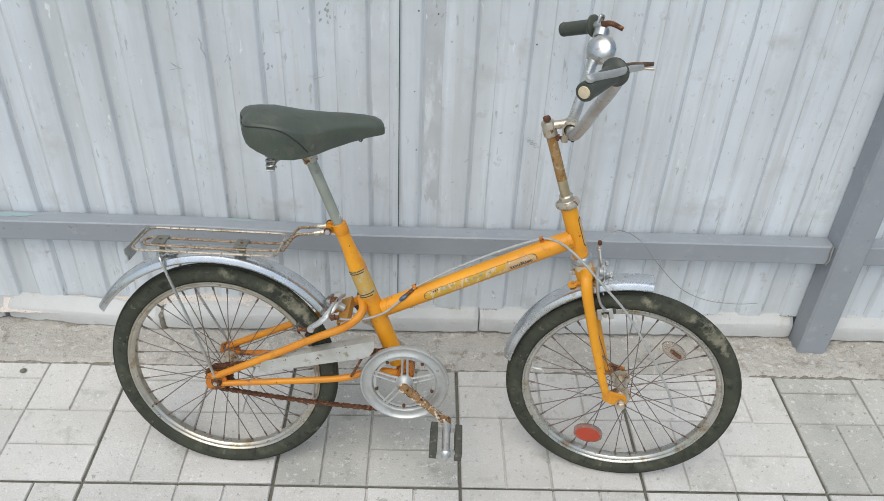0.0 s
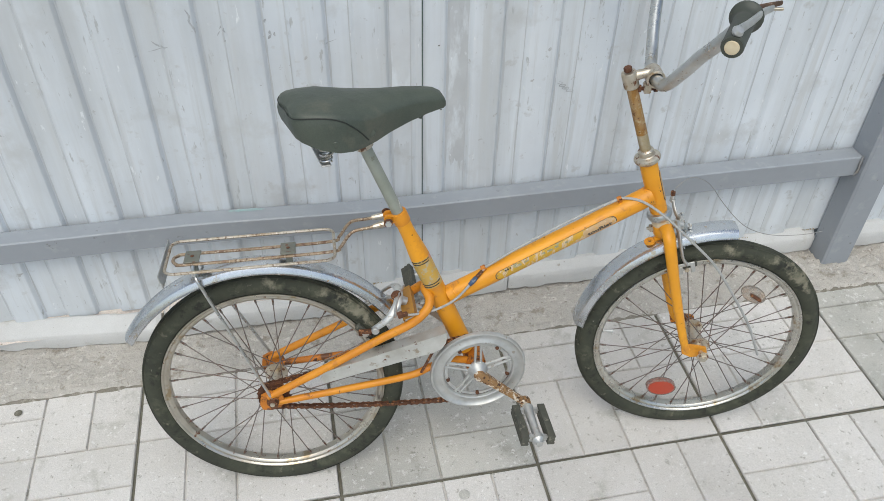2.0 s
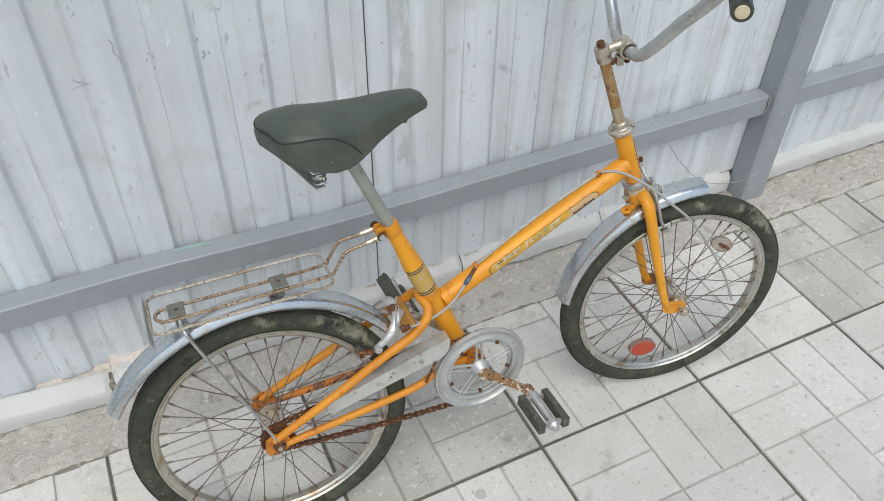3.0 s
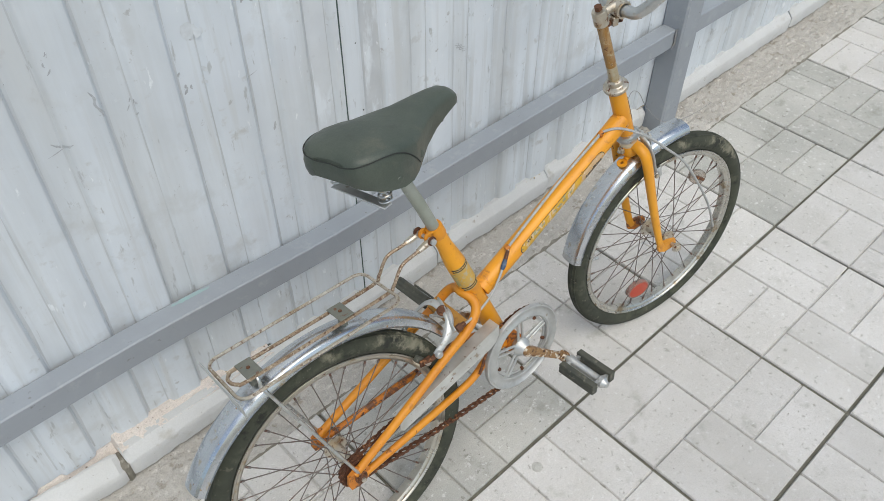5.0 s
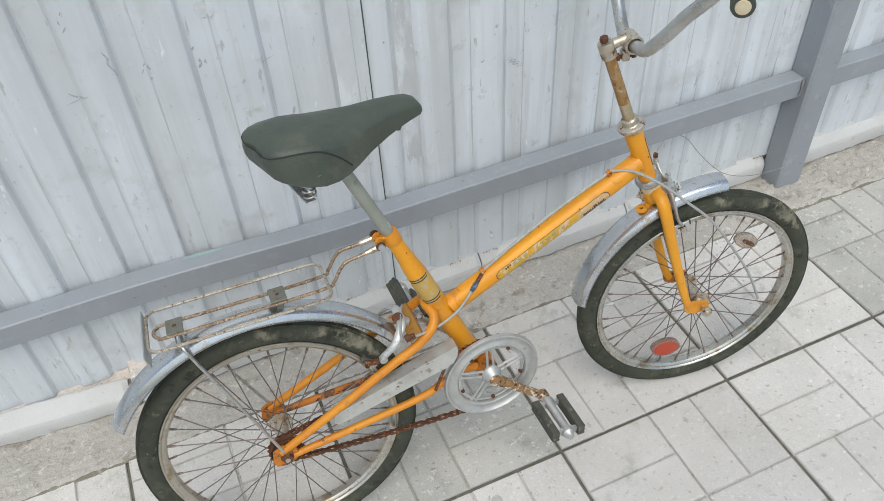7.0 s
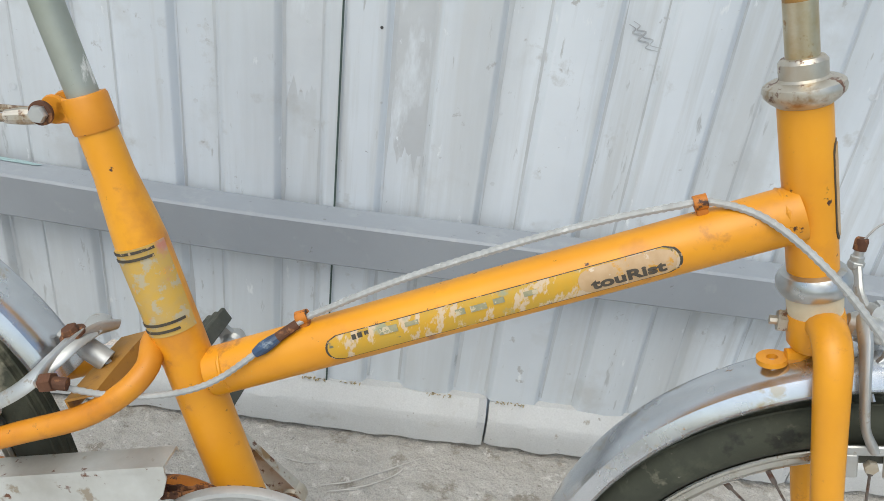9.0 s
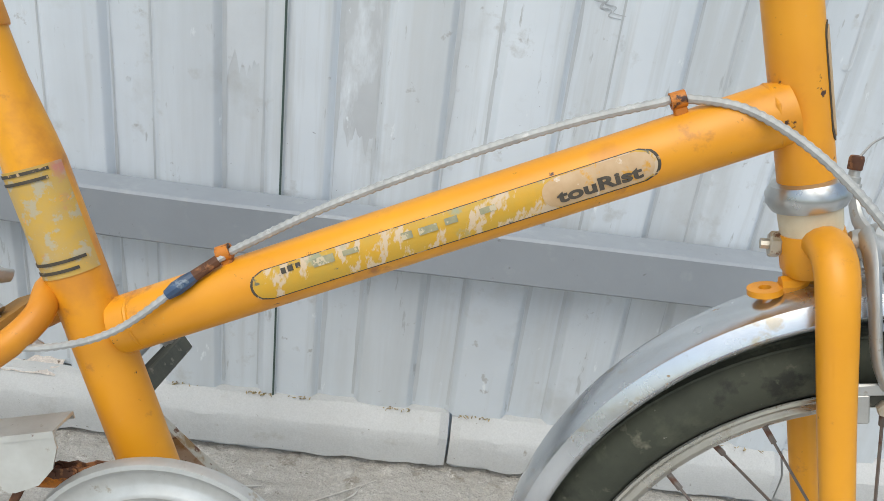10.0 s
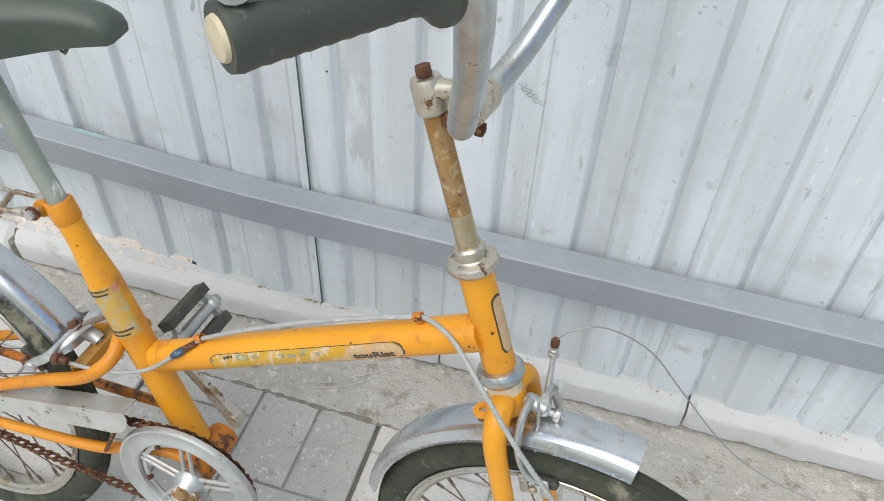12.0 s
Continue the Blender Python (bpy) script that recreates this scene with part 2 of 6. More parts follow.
WELD = mat("weld_metal", (0.29, 0.305, 0.325), 0.7, 0.1, ((0.24, 0.22, 0.19), 50, 0.9), (), (120, 0.6, 0.002))
SCRATCH = mat("dark_scratch", (0.30, 0.315, 0.33), 0.5, 0, ((0.48, 0.505, 0.525), 90, 1.0))
PRIMER = mat("worn_grey_primer", (0.535, 0.56, 0.58), 0.5, 0, ((0.45, 0.468, 0.485), 12, 0.9), (((0.66, 0.70, 0.735), 24, 0.53, 0.12, (1, 1, 0.3)), ((0.45, 0.465, 0.48), 40, 0.62, 0.08, (1, 1, 0.3)), ((0.74, 0.775, 0.80), 70, 0.63, 0.05, (1, 1, 0.4))))
PRIMER_FAINT = mat("faint_grey_primer", (0.625, 0.66, 0.69), 0.5, 0, ((0.55, 0.575, 0.60), 12, 0.9), (((0.685, 0.73, 0.772), 24, 0.52, 0.12, (1, 1, 0.3)), ((0.50, 0.52, 0.535), 60, 0.64, 0.05, (1, 1, 0.4))))
CHALK = mat("pale_scrape", (0.60, 0.58, 0.545), 0.9, 0, ((0.48, 0.46, 0.42), 60, 1.0))
RAIL_PAINT = mat("grey_rail_paint", (0.30, 0.325, 0.355), 0.5, 0, ((0.255, 0.275, 0.30), 5, 0.9), (((0.325, 0.345, 0.365), 26, 0.58, 0.14), ((0.20, 0.205, 0.21), 60, 0.665, 0.03)), (40, 0.2, 0.002), gloss_vary=0.12)
TEAL = mat("teal_smear", (0.27, 0.42, 0.415), 0.55, 0, ((0.31, 0.36, 0.38), 16, 1.0))
SLAB = mat("paving_concrete", (0.597, 0.578, 0.556), 0.85, 0, ((0.49, 0.472, 0.44), 5, 0.9), (((0.43, 0.42, 0.385), 13, 0.58, 0.12), ((0.36, 0.35, 0.315), 60, 0.60, 0.08), ((0.64, 0.63, 0.61), 90, 0.60, 0.06), ((0.22, 0.21, 0.18), 150, 0.66, 0.03)), (170, 0.7, 0.002), isle=0.05, rand=0.07, world_space=True, fine=0.13)
SLAB_GREY = mat("grey_paving_concrete", (0.50, 0.487, 0.452), 0.85, 0, ((0.35, 0.348, 0.32), 5, 0.9), (((0.30, 0.295, 0.26), 11, 0.58, 0.12), ((0.56, 0.555, 0.53), 75, 0.59, 0.05), ((0.26, 0.255, 0.225), 60, 0.60, 0.08), ((0.18, 0.17, 0.15), 150, 0.66, 0.03)), (170, 0.8, 0.002), isle=0.05, rand=0.05, world_space=True, fine=0.14)
DARK = mat("dark_hole", (0.06, 0.06, 0.06), 0.8)
JOINT = mat("dirty_joint", (0.18, 0.172, 0.138), 0.95, 0, ((0.105, 0.10, 0.076), 22, 0.9), (((0.20, 0.19, 0.15), 90, 0.56, 0.1),), (120, 0.8, 0.004))
DIRT = mat("packed_dirt", (0.24, 0.222, 0.185), 0.95, 0, ((0.16, 0.147, 0.115), 26, 0.9), (((0.34, 0.32, 0.28), 60, 0.55, 0.10),), (110, 0.9, 0.004), world_space=True, fine=0.15)
STRIP = mat("rough_concrete", (0.51, 0.488, 0.45), 0.95, 0, ((0.41, 0.385, 0.345), 7, 0.9), (((0.30, 0.27, 0.225), 22, 0.57, 0.10), ((0.60, 0.575, 0.535), 55, 0.58, 0.07), ((0.26, 0.235, 0.20), 90, 0.64, 0.06)), (80, 1.0, 0.008), world_space=True, fine=0.16)
CURB = mat("white_curb_concrete", (0.585, 0.59, 0.585), 0.8, 0, ((0.51, 0.51, 0.50), 7, 0.9), (((0.46, 0.45, 0.42), 16, 0.61, 0.10), ((0.34, 0.33, 0.30), 120, 0.68, 0.03), ((0.36, 0.34, 0.30), 40, 0.68, 0.04)), (90, 0.5, 0.002), world_space=True, fine=0.06)
SAND = mat("pale_sand", (0.74, 0.68, 0.625), 0.95, 0, ((0.68, 0.605, 0.545), 30, 0.9), (((0.70, 0.65, 0.58), 90, 0.58, 0.06), ((0.26, 0.20, 0.15), 110, 0.65, 0.04)), (110, 1.0, 0.006), world_space=True, fine=0.15)
LITTER = mat("dry_litter", (0.40, 0.31, 0.17), 0.9, 0, ((0.24, 0.19, 0.08), 60, 0.9), (), None, isle=0.4)


# ---- mesh helpers: geometry is a pair (vertices, faces) ----
def arr(points):
    return np.array(points, float)


def joined(*geos):
    verts, faces, base = [], [], 0
    for v, f in geos:
        verts.append(np.asarray(v, float))
        faces += [tuple(i + base for i in q) for q in f]
        base += len(v)
    return np.concatenate(verts), faces


def moved(geo, m):
    v = np.c_[geo[0], np.ones(len(geo[0]))] @ np.array(m).T
    return v[:, :3], geo[1]


def smooth_path(pts, n=6):
    """Catmull-Rom through the points, n steps a stretch."""
    p = arr(pts)
    p = np.vstack([2 * p[0] - p[1], p, 2 * p[-1] - p[-2]])
    out = []
    for i in range(1, len(p) - 2):
        for s in np.arange(n) / n:
            a, b, c, d = p[i - 1 : i + 3]
            out.append(0.5 * (2 * b + (c - a) * s + (2 * a - 5 * b + 4 * c - d) * s**2 + (3 * b - a - 3 * c + d) * s**3))
    return np.vstack([out, p[-2]])


def frames_along(path, up=(0.0, 0.0, 1.0)):
    """Two cross directions at each point of a path, carried along without twist."""
    t = np.gradient(path, axis=0)
    t /= np.linalg.norm(t, axis=1)[:, None]
    u = arr(up)
    if abs(t[0] @ u) > 0.9:
        u = arr((0.0, 1.0, 0.0)) if abs(t[0][1]) < 0.9 else arr((1.0, 0.0, 0.0))
    out = []
    for d in t:
        u = u - (u @ d) * d
        u /= np.linalg.norm(u)
        out.append((u, np.cross(d, u)))
    return out


def swept(path, profile, scale=None, up=(0.0, 0.0, 1.0), cap=True, loop=False):
    """A closed profile (rows of up, side) along a path."""
    path, prof = arr(path), arr(profile)
    k, verts, faces = len(prof), [], []
    for i, (p, (a, b)) in enumerate(zip(path, frames_along(path, up))):
        s = 1.0 if scale is None else scale[i]
        verts.append(p + s * (prof[:, :1] * a + prof[:, 1:] * b))
    n = len(path)
    for i in range(n if loop else n - 1):
        j = (i + 1) % n
        for q in range(k):
            r = (q + 1) % k
            faces.append((i * k + q, i * k + r, j * k + r, j * k + q))
    if cap and not loop:
        faces += [tuple(range(k))[::-1], tuple((n - 1) * k + q for q in range(k))]
    return np.concatenate(verts), faces


def circle(r, seg=12, squash=1.0):
    a = np.linspace(0, 2 * math.pi, seg, endpoint=False)
    return np.c_[r * np.cos(a), r * squash * np.sin(a)]


def tube(pts, r, seg=12, n=0, squash=1.0, up=(0.0, 0.0, 1.0)):
    """A round bar or tube; n > 0 bends it smoothly through the points. r: one radius, or one a point."""
    p = smooth_path(pts, n) if n else arr(pts)
    if np.ndim(r):
        x = np.linspace(0, 1, len(r))
        s = np.interp(np.linspace(0, 1, len(p)), x, r)
        return swept(p, circle(1.0, seg, squash), s, up)
    return swept(p, circle(r, seg, squash), None, up)


def lathe(profile, origin=(0, 0, 0), axis=(0, 1, 0), seg=24, closed=False):
    """Rows of (radius, height along axis) turned round the axis."""
    ax = Vector(axis).normalized()
    q = np.array(Vector((0, 0, 1)).rotation_difference(ax).to_matrix())
    prof = arr(profile)
    k, verts, faces = len(prof), [], []
    for a in np.linspace(0, 2 * math.pi, seg, endpoint=False):
        verts.append(np.c_[prof[:, 0] * math.cos(a), prof[:, 0] * math.sin(a), prof[:, 1]])
    for i in range(seg):
        j = (i + 1) % seg
        for m in range(k if closed else k - 1):
            l = (m + 1) % k
            faces.append((i * k + m, j * k + m, j * k + l, i * k + l))
    if not closed:
        for end in (0, k - 1):
            if prof[end, 0] > 1e-6:
                ring = [i * k + end for i in range(seg)]
                faces.append(tuple(ring[::-1] if end == 0 else ring))
    v = np.concatenate(verts) @ q.T + arr(origin)
    return v, faces


def block(size, centre=(0, 0, 0), bevel=0.0):
    """A box with chamfered edges."""
    h = arr(size) / 2
    b = min(bevel, h.min() * 0.9)
    if b <= 0:
        v = arr([(x, y, z) for x in (-1, 1) for y in (-1, 1) for z in (-1, 1)]) * h + arr(centre)
        return v, [(0, 1, 3, 2), (4, 6, 7, 5), (0, 4, 5, 1), (2, 3, 7, 6), (0, 2, 6, 4), (1, 5, 7, 3)]
    bm = bmesh.new()
    bmesh.ops.create_cube(bm, size=1)
    for v in bm.verts:
        v.co = Vector([c * s for c, s in zip(v.co, size)]) + Vector(centre)
    bmesh.ops.bevel(bm, geom=bm.edges[:], offset=b, segments=1, affect="EDGES")
    bm.verts.index_update()
    out = arr([v.co for v in bm.verts]), [tuple(v.index for v in f.verts) for f in bm.faces]
    bm.free()
    return out


def hexnut(r, h, origin, axis):
    return lathe([(0.0, -h / 2), (r * 0.9, -h / 2), (r, -h * 0.35), (r, h * 0.35), (r * 0.9, h / 2), (0.0, h / 2)], origin, axis, 6)


def mesh_of(name, geo, material, angle=35):
    me = bpy.data.meshes.new(name)
    me.from_pydata([tuple(v) for v in geo[0]], [], geo[1])
    me.validate()
    bm = bmesh.new()
    bm.from_mesh(me)
    bmesh.ops.recalc_face_normals(bm, faces=bm.faces)
    bm.to_mesh(me)
    bm.free()
    me.materials.append(material)
    me.shade_smooth()
    me.set_sharp_from_angle(angle=radians(angle))
    return me


def part(name, geo, material, parent=None, label="", xf=None, angle=35):
    """One mesh object, a part of its parent."""
    ob = new(name, mesh_of(name, moved(geo, xf) if xf is not None else geo, material, angle))
    ob.parent = parent
    return tagged(ob, label)


def empty(name, m, label, category, group="", kind=""):
    ob = new(name)
    ob.empty_display_size = 0.1
    ob.matrix_world = m
    return tagged(ob, label, category, group, kind)


# ---- setting: fence ----
FENCE_Y = 1.645
PITCH, RIB0, RIB_DEPTH = 0.127, -0.097, 1.15
fence = empty("fence", pose(0, 0, 0), "light grey corrugated sheet fence with grey steel rail and post", "fence")


def bow(x):
    """The fence runs back a little towards its far end."""
    t = min(1.0, max(0.0, (-0.05 - x) / 0.6))
    return 0.027 * t * t * (3 - 2 * t)


def sheet_geo(x0, x1, z0, z1, y):
    """A trapezoid-ribbed sheet with its own thickness: recesses 60 mm wide at every pitch."""
    xs = []
    k0 = int(math.floor((x0 - RIB0) / PITCH)) - 1
    for k in range(k0, k0 + int((x1 - x0) / PITCH) + 4):
        b = RIB0 + k * PITCH
        xs += [(b - 0.0040, 0.0), (b - 0.0022, 0.0004), (b - 0.0008, 0.0012), (b + 0.0048, 0.0082), (b + 0.0062, 0.0089), (b + 0.0080, 0.0092), (b + 0.030, 0.0082)]
        xs += [(b + 0.0520, 0.0092), (b + 0.0538, 0.0089), (b + 0.0552, 0.0082), (b + 0.0608, 0.0012), (b + 0.0622, 0.0004), (b + 0.0640, 0.0)]
        xs.append((b + 0.094, -0.0012))
    xs = [(x, d) for x, d in xs if x0 < x < x1]
    xs = [(x0, 0.0)] + xs + [(x1, 0.0)]
    rows = np.linspace(z0, z1, 44)
    v, f, n = [], [], len(xs)
    for side in (0, 0.0008):
        for z in rows:
            for x, d in xs:
                wob = 0.0012 * noise.noise((x * 6, z * 5, 3.0))
                sink = 0.010 * min(1.0, max(0.0, (-0.55 - x) / 0.25)) if z == z0 else 0.0
                v.append((x, y + d * RIB_DEPTH + side + wob + bow(x), z - sink))
    m = len(rows) * n
    for i in range(len(rows) - 1):
        for j in range(n - 1):
            a = i * n + j
            f += [(a, a + 1, a + n + 1, a + n), (m + a + n, m + a + n + 1, m + a + 1, m + a)]
    for i in range(len(rows) - 1):
        for j in (0, n - 1):
            a = i * n + j
            f.append((a, a + n, m + a + n, m + a))
    for j in range(n - 1):
        for i in (0, len(rows) - 1):
            a = i * n + j
            f.append((a, m + a, m + a + 1, a + 1))
    return v, f


for x0, x1, dy in ((-3.5, -2.34, 0.0), (-2.345, -1.165, 0.002), (-1.172, -0.0185, 0.0), (-0.0215, 1.165, 0.0035), (1.16, 2.31, 0.0), (2.305, 3.46, 0.002), (3.45, 4.6, 0.0)):
    part("corrugated_sheet", sheet_geo(x0, x1, 0.092, 2.0, FENCE_Y + dy), SHEET, fence, angle=24)


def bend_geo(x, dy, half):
    """A ragged grey strip along one bend of the sheet, painting in crease shade."""
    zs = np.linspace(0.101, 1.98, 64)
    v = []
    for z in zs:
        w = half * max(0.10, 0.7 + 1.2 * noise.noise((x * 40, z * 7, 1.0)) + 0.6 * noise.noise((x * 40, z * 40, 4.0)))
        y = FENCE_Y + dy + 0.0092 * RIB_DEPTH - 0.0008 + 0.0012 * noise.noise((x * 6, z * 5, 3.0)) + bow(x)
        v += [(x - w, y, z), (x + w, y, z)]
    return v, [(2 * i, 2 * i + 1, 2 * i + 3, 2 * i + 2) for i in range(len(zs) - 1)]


# two strips a recess: the shade of its creases, put in as colour
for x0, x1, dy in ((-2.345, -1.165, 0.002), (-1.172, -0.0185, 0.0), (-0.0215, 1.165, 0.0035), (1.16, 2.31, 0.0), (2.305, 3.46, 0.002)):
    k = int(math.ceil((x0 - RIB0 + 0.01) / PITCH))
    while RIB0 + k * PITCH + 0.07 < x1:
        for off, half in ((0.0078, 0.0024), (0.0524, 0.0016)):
            part("bend_shade", bend_geo(RIB0 + k * PITCH + off, dy, half), BEND_SHADE, fence)
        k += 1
part("sheet_seam", block((0.0022, 0.0020, 1.9), (-0.0208, FENCE_Y - 0.0006, 1.045)), SEAM_GAP, fence, "thin dark gap between two sheets")
RAIL = [(0.320, 1.599), (0.323, 1.596), (0.377, 1.596), (0.380, 1.599), (0.380, 1.6415), (0.320, 1.6415)]


def rail_geo(x0, x1):
    n = 60
    prof = arr([(z - 0.350, 1.62 - y) for z, y in RAIL])
    path = [(x, 1.62 + bow(x), 0.350 + 0.0015 * math.sin(x * 2.1)) for x in np.linspace(x0, x1, n)]
    return swept(path, prof)


part("rail", rail_geo(-3.5, 1.149), RAIL_PAINT, fence)
part("rail", rail_geo(1.237, 4.6), RAIL_PAINT, fence)
part("post", block((0.086, 0.076, 2.0), (1.193, 1.611, 0.99), 0.006), RAIL_PAINT, fence)
for x, z in ((0.022, 0.967), (0.023, 0.611), (0.067, 0.961), (0.298, 0.897), (0.016, 0.770)):
    part("rivet", lathe([(0.0, -0.0012), (0.0013, -0.0010), (0.0019, 0.0)], (x, FENCE_Y + 0.0032, z), (0, 1, 0), 10), DARK, fence)


def smear_geo(x0, x1, y0, y1, z, seed):
    """A thin ragged patch of paint lying on the rail's top."""
    n = 18
    v, f = [], []
    for i in range(n + 1):
        t = i / n
        w = math.sqrt(max(0.02, 1 - (2 * t - 1) ** 2)) * (0.7 + 0.7 * noise.noise((t * 9, seed, 0)))
        c = (y0 + y1) / 2 + bow(x0 + (x1 - x0) * t) + 0.003 * noise.noise((t * 4, seed, 3))
        for k in (-1, 1):
            x = x0 + (x1 - x0) * t
            v.append((x, c + k * w * (y1 - y0) / 2, z + 0.0015 * math.sin(x * 2.1)))
    for i in range(n):
        f.append((2 * i, 2 * i + 1, 2 * i + 3, 2 * i + 2))
    return v, f


for x0, x1, y0, y1, seed in ((-0.485, -0.40, 1.628, 1.641, 1.0), (-1.12, -0.99, 1.612, 1.639, 2.0)):
    part("paint_smear", smear_geo(x0, x1, y0, y1, 0.3810, seed), TEAL, fence, "faint teal paint smear")
face = [(-1.150 + 0.058 * math.cos(t) * (1 + 0.3 * noise.noise((math.cos(t), math.sin(t), 5.0))), 1.5955 + bow(-1.15), 0.362 + 0.015 * math.sin(t) * (1 + 0.5 * noise.noise((math.cos(t) * 2, math.sin(t) * 2, 1.0)))) for t in np.linspace(0, 2 * math.pi, 28, endpoint=False)]
part("paint_smear", (face, [tuple(range(28))[::-1]]), TEAL, fence, "faint teal paint smear")
part("weld", tube([(1.143, 1.596, 0.322), (1.147, 1.592, 0.34), (1.145, 1.592, 0.362), (1.146, 1.593, 0.386)], [0.0020, 0.0036, 0.0026, 0.0034, 0.0020], 8, 4), WELD, fence, "lumpy brownish weld")



# ---- scuffs and scratches on the sheets: thin marks standing 0.3 mm proud ----
def sheet_y(x, dy):
    """The sheet's front face at x, without its waviness."""
    k = (x - RIB0) % PITCH
    return FENCE_Y + dy + bow(x) + 0.0074 * RIB_DEPTH * float(np.interp(k, [0.0, 0.0055, 0.0080, 0.030, 0.052, 0.0545, 0.0615, PITCH - 0.003, PITCH], [0.2, 1.1, 1.2432, 1.1081, 1.2432, 1.1, 0, 0, 0.2]))


def mark(x, z, pts, w, material, name, label=""):
    """A ragged stroke drawn on the sheet through offsets from (x, z)."""
    p = smooth_path([(a, 0, c) for a, c in pts], 4)
    d = np.gradient(p, axis=0)
    d /= np.linalg.norm(d, axis=1)[:, None]
    v, f = [], []
    for i, (q, t) in enumerate(zip(p, d)):
        s = i / (len(p) - 1)
        h = w * (0.35 + math.sin(math.pi * s) * 0.65) * (1 + 0.7 * noise.noise((s * 9, x * 31, z * 17)))
        for k in (-1, 1):
            X, Z = x + q[0] - t[2] * h * k, z + q[2] + t[0] * h * k
            v.append((X, sheet_y(x + q[0], 0.0035 if x > -0.02 else 0.0) - 0.0006 + 0.0012 * noise.noise((X * 6, Z * 5, 3.0)), Z))
    for i in range(len(p) - 1):
        f.append((2 * i, 2 * i + 1, 2 * i + 3, 2 * i + 2))
    part(name, (v, f), material, fence, label)


ZIG = [(0, 0), (0.008, -0.004), (0.006, -0.009), (0.016, -0.010), (0.014, -0.016), (0.026, -0.018), (0.024, -0.024), (0.038, -0.026)]
mark(0.297, 0.647, ZIG, 0.0012, SCRATCH, "scratch", "zigzag scratch in the sheet paint")
mark(0.301, 0.651, ZIG, 0.0009, SCRATCH, "scratch")
for x, z, pts, w in ((-0.490, 0.880, [(0, 0), (0.006, -0.014), (0.004, -0.026), (0.010, -0.040), (0.012, -0.052)], 0.0022), (-0.518, 0.965, [(0, 0), (0.012, 0.004), (0.020, -0.004), (0.018, -0.016)], 0.0020),
                     (-0.181, 0.678, [(0, 0), (-0.002, -0.010), (-0.005, -0.018)], 0.0034), (-0.390, 0.800, [(0, 0), (0.004, 0.004), (0.008, 0.006)], 0.0011), (-0.372, 0.712, [(0, 0), (0.003, -0.006), (0.008, -0.009)], 0.0011),
                     (-0.568, 0.812, [(0, 0), (0.008, -0.008), (0.018, -0.012), (0.030, -0.010)], 0.0022), (-0.580, 0.790, [(0, 0), (0.016, 0.003), (0.034, 0.008)], 0.0008), (-0.269, 0.430, [(0, 0), (0.006, 0.004), (0.014, 0.001), (0.018, -0.003)], 0.0010),
                     (0.004, 0.456, [(0, 0), (0.006, 0.003), (0.013, 0.001)], 0.0009), (0.385, 0.42, [(0, 0), (0.001, -0.008)], 0.0007), (-0.225, 0.79, [(0, 0), (0.014, 0.003), (0.026, 0.008)], 0.0006), (0.62, 0.70, [(0, 0), (0.006, 0.004), (0.012, 0.004)], 0.0010)):
    mark(x, z, pts, w, SCRATCH, "scuff")
for x, z, r in ((-0.302, 0.912, 0.017), (-0.452, 0.890, 0.0055), (-0.430, 0.893, 0.004), (-0.447, 0.842, 0.0055), (-0.296, 0.840, 0.0045), (-0.299, 0.815, 0.0050), (-0.330, 0.785, 0.004), (-0.52, 0.70, 0.005), (0.058, 0.535, 0.0035), (0.069, 0.60, 0.003), (0.44, 0.74, 0.005), (0.70, 0.82, 0.006), (-0.66, 0.66, 0.006)):
    mark(x, z, [(-r, 0), (0, r * 0.15), (r, 0)], r * 0.9, SMUDGE, "smudge")
rs = random.Random(23)
for k in range(84):
    x, z, r = (rs.uniform(-1.0, -0.03) if k < 62 else rs.uniform(0.05, 1.1)), rs.uniform(0.42, 1.08), rs.choice((0.0024, 0.003, 0.0036, 0.0046))
    if 0.008 < (x - RIB0) % PITCH < 0.05 or 0.068 < (x - RIB0) % PITCH < PITCH - 0.008:
        mark(x, z, [(-r, 0), (0, rs.uniform(-0.4, 0.4) * r), (r, rs.uniform(-0.3, 0.3) * r)], r * 0.9, SMUDGE, "smudge")
for x, z, n in ((-0.186, 0.948, 9), (-0.249, 0.962, 4), (0.076, 0.955, 6), (0.262, 0.985, 4), (-0.525, 0.965, 5), (-0.425, 0.822, 4), (-0.336, 0.824, 4), (0.43, 0.93, 4)):
    for _ in range(n):
        a, b = rs.gauss(0, 0.010), rs.gauss(0, 0.014)
        d = rs.uniform(-0.004, 0.004)
        mark(x + a, z + b, [(0, 0), (d, 0.004), (d * 1.5 + 0.002, 0.009)], rs.uniform(0.0010, 0.0030), SCRATCH, "scuff")


def worn_patch(x0, x1, z0, z1, seed, cols=16):
    """One flat of a sheet where the top coat has worn thin to the primer; its foot is ragged."""
    dy = 0.0035 if x0 > -0.02 else 0.0
    v, f = [], []
    for i in range(cols + 1):
        x = x0 + (x1 - x0) * i / cols
        foot = z0 + 0.05 * noise.noise((x * 60, seed, 0)) + 0.03 * noise.noise((x * 240, seed, 4))
        for z in np.linspace(foot, z1, 60):
            v.append((x, sheet_y(x, dy) - 0.00035 + 0.0012 * noise.noise((x * 6, z * 5, 3.0)), z))
    for i in range(cols):
        f += [(60 * i + j, 60 * i + j + 1, 60 * i + j + 61, 60 * i + j + 60) for j in range(59)]
    return v, f


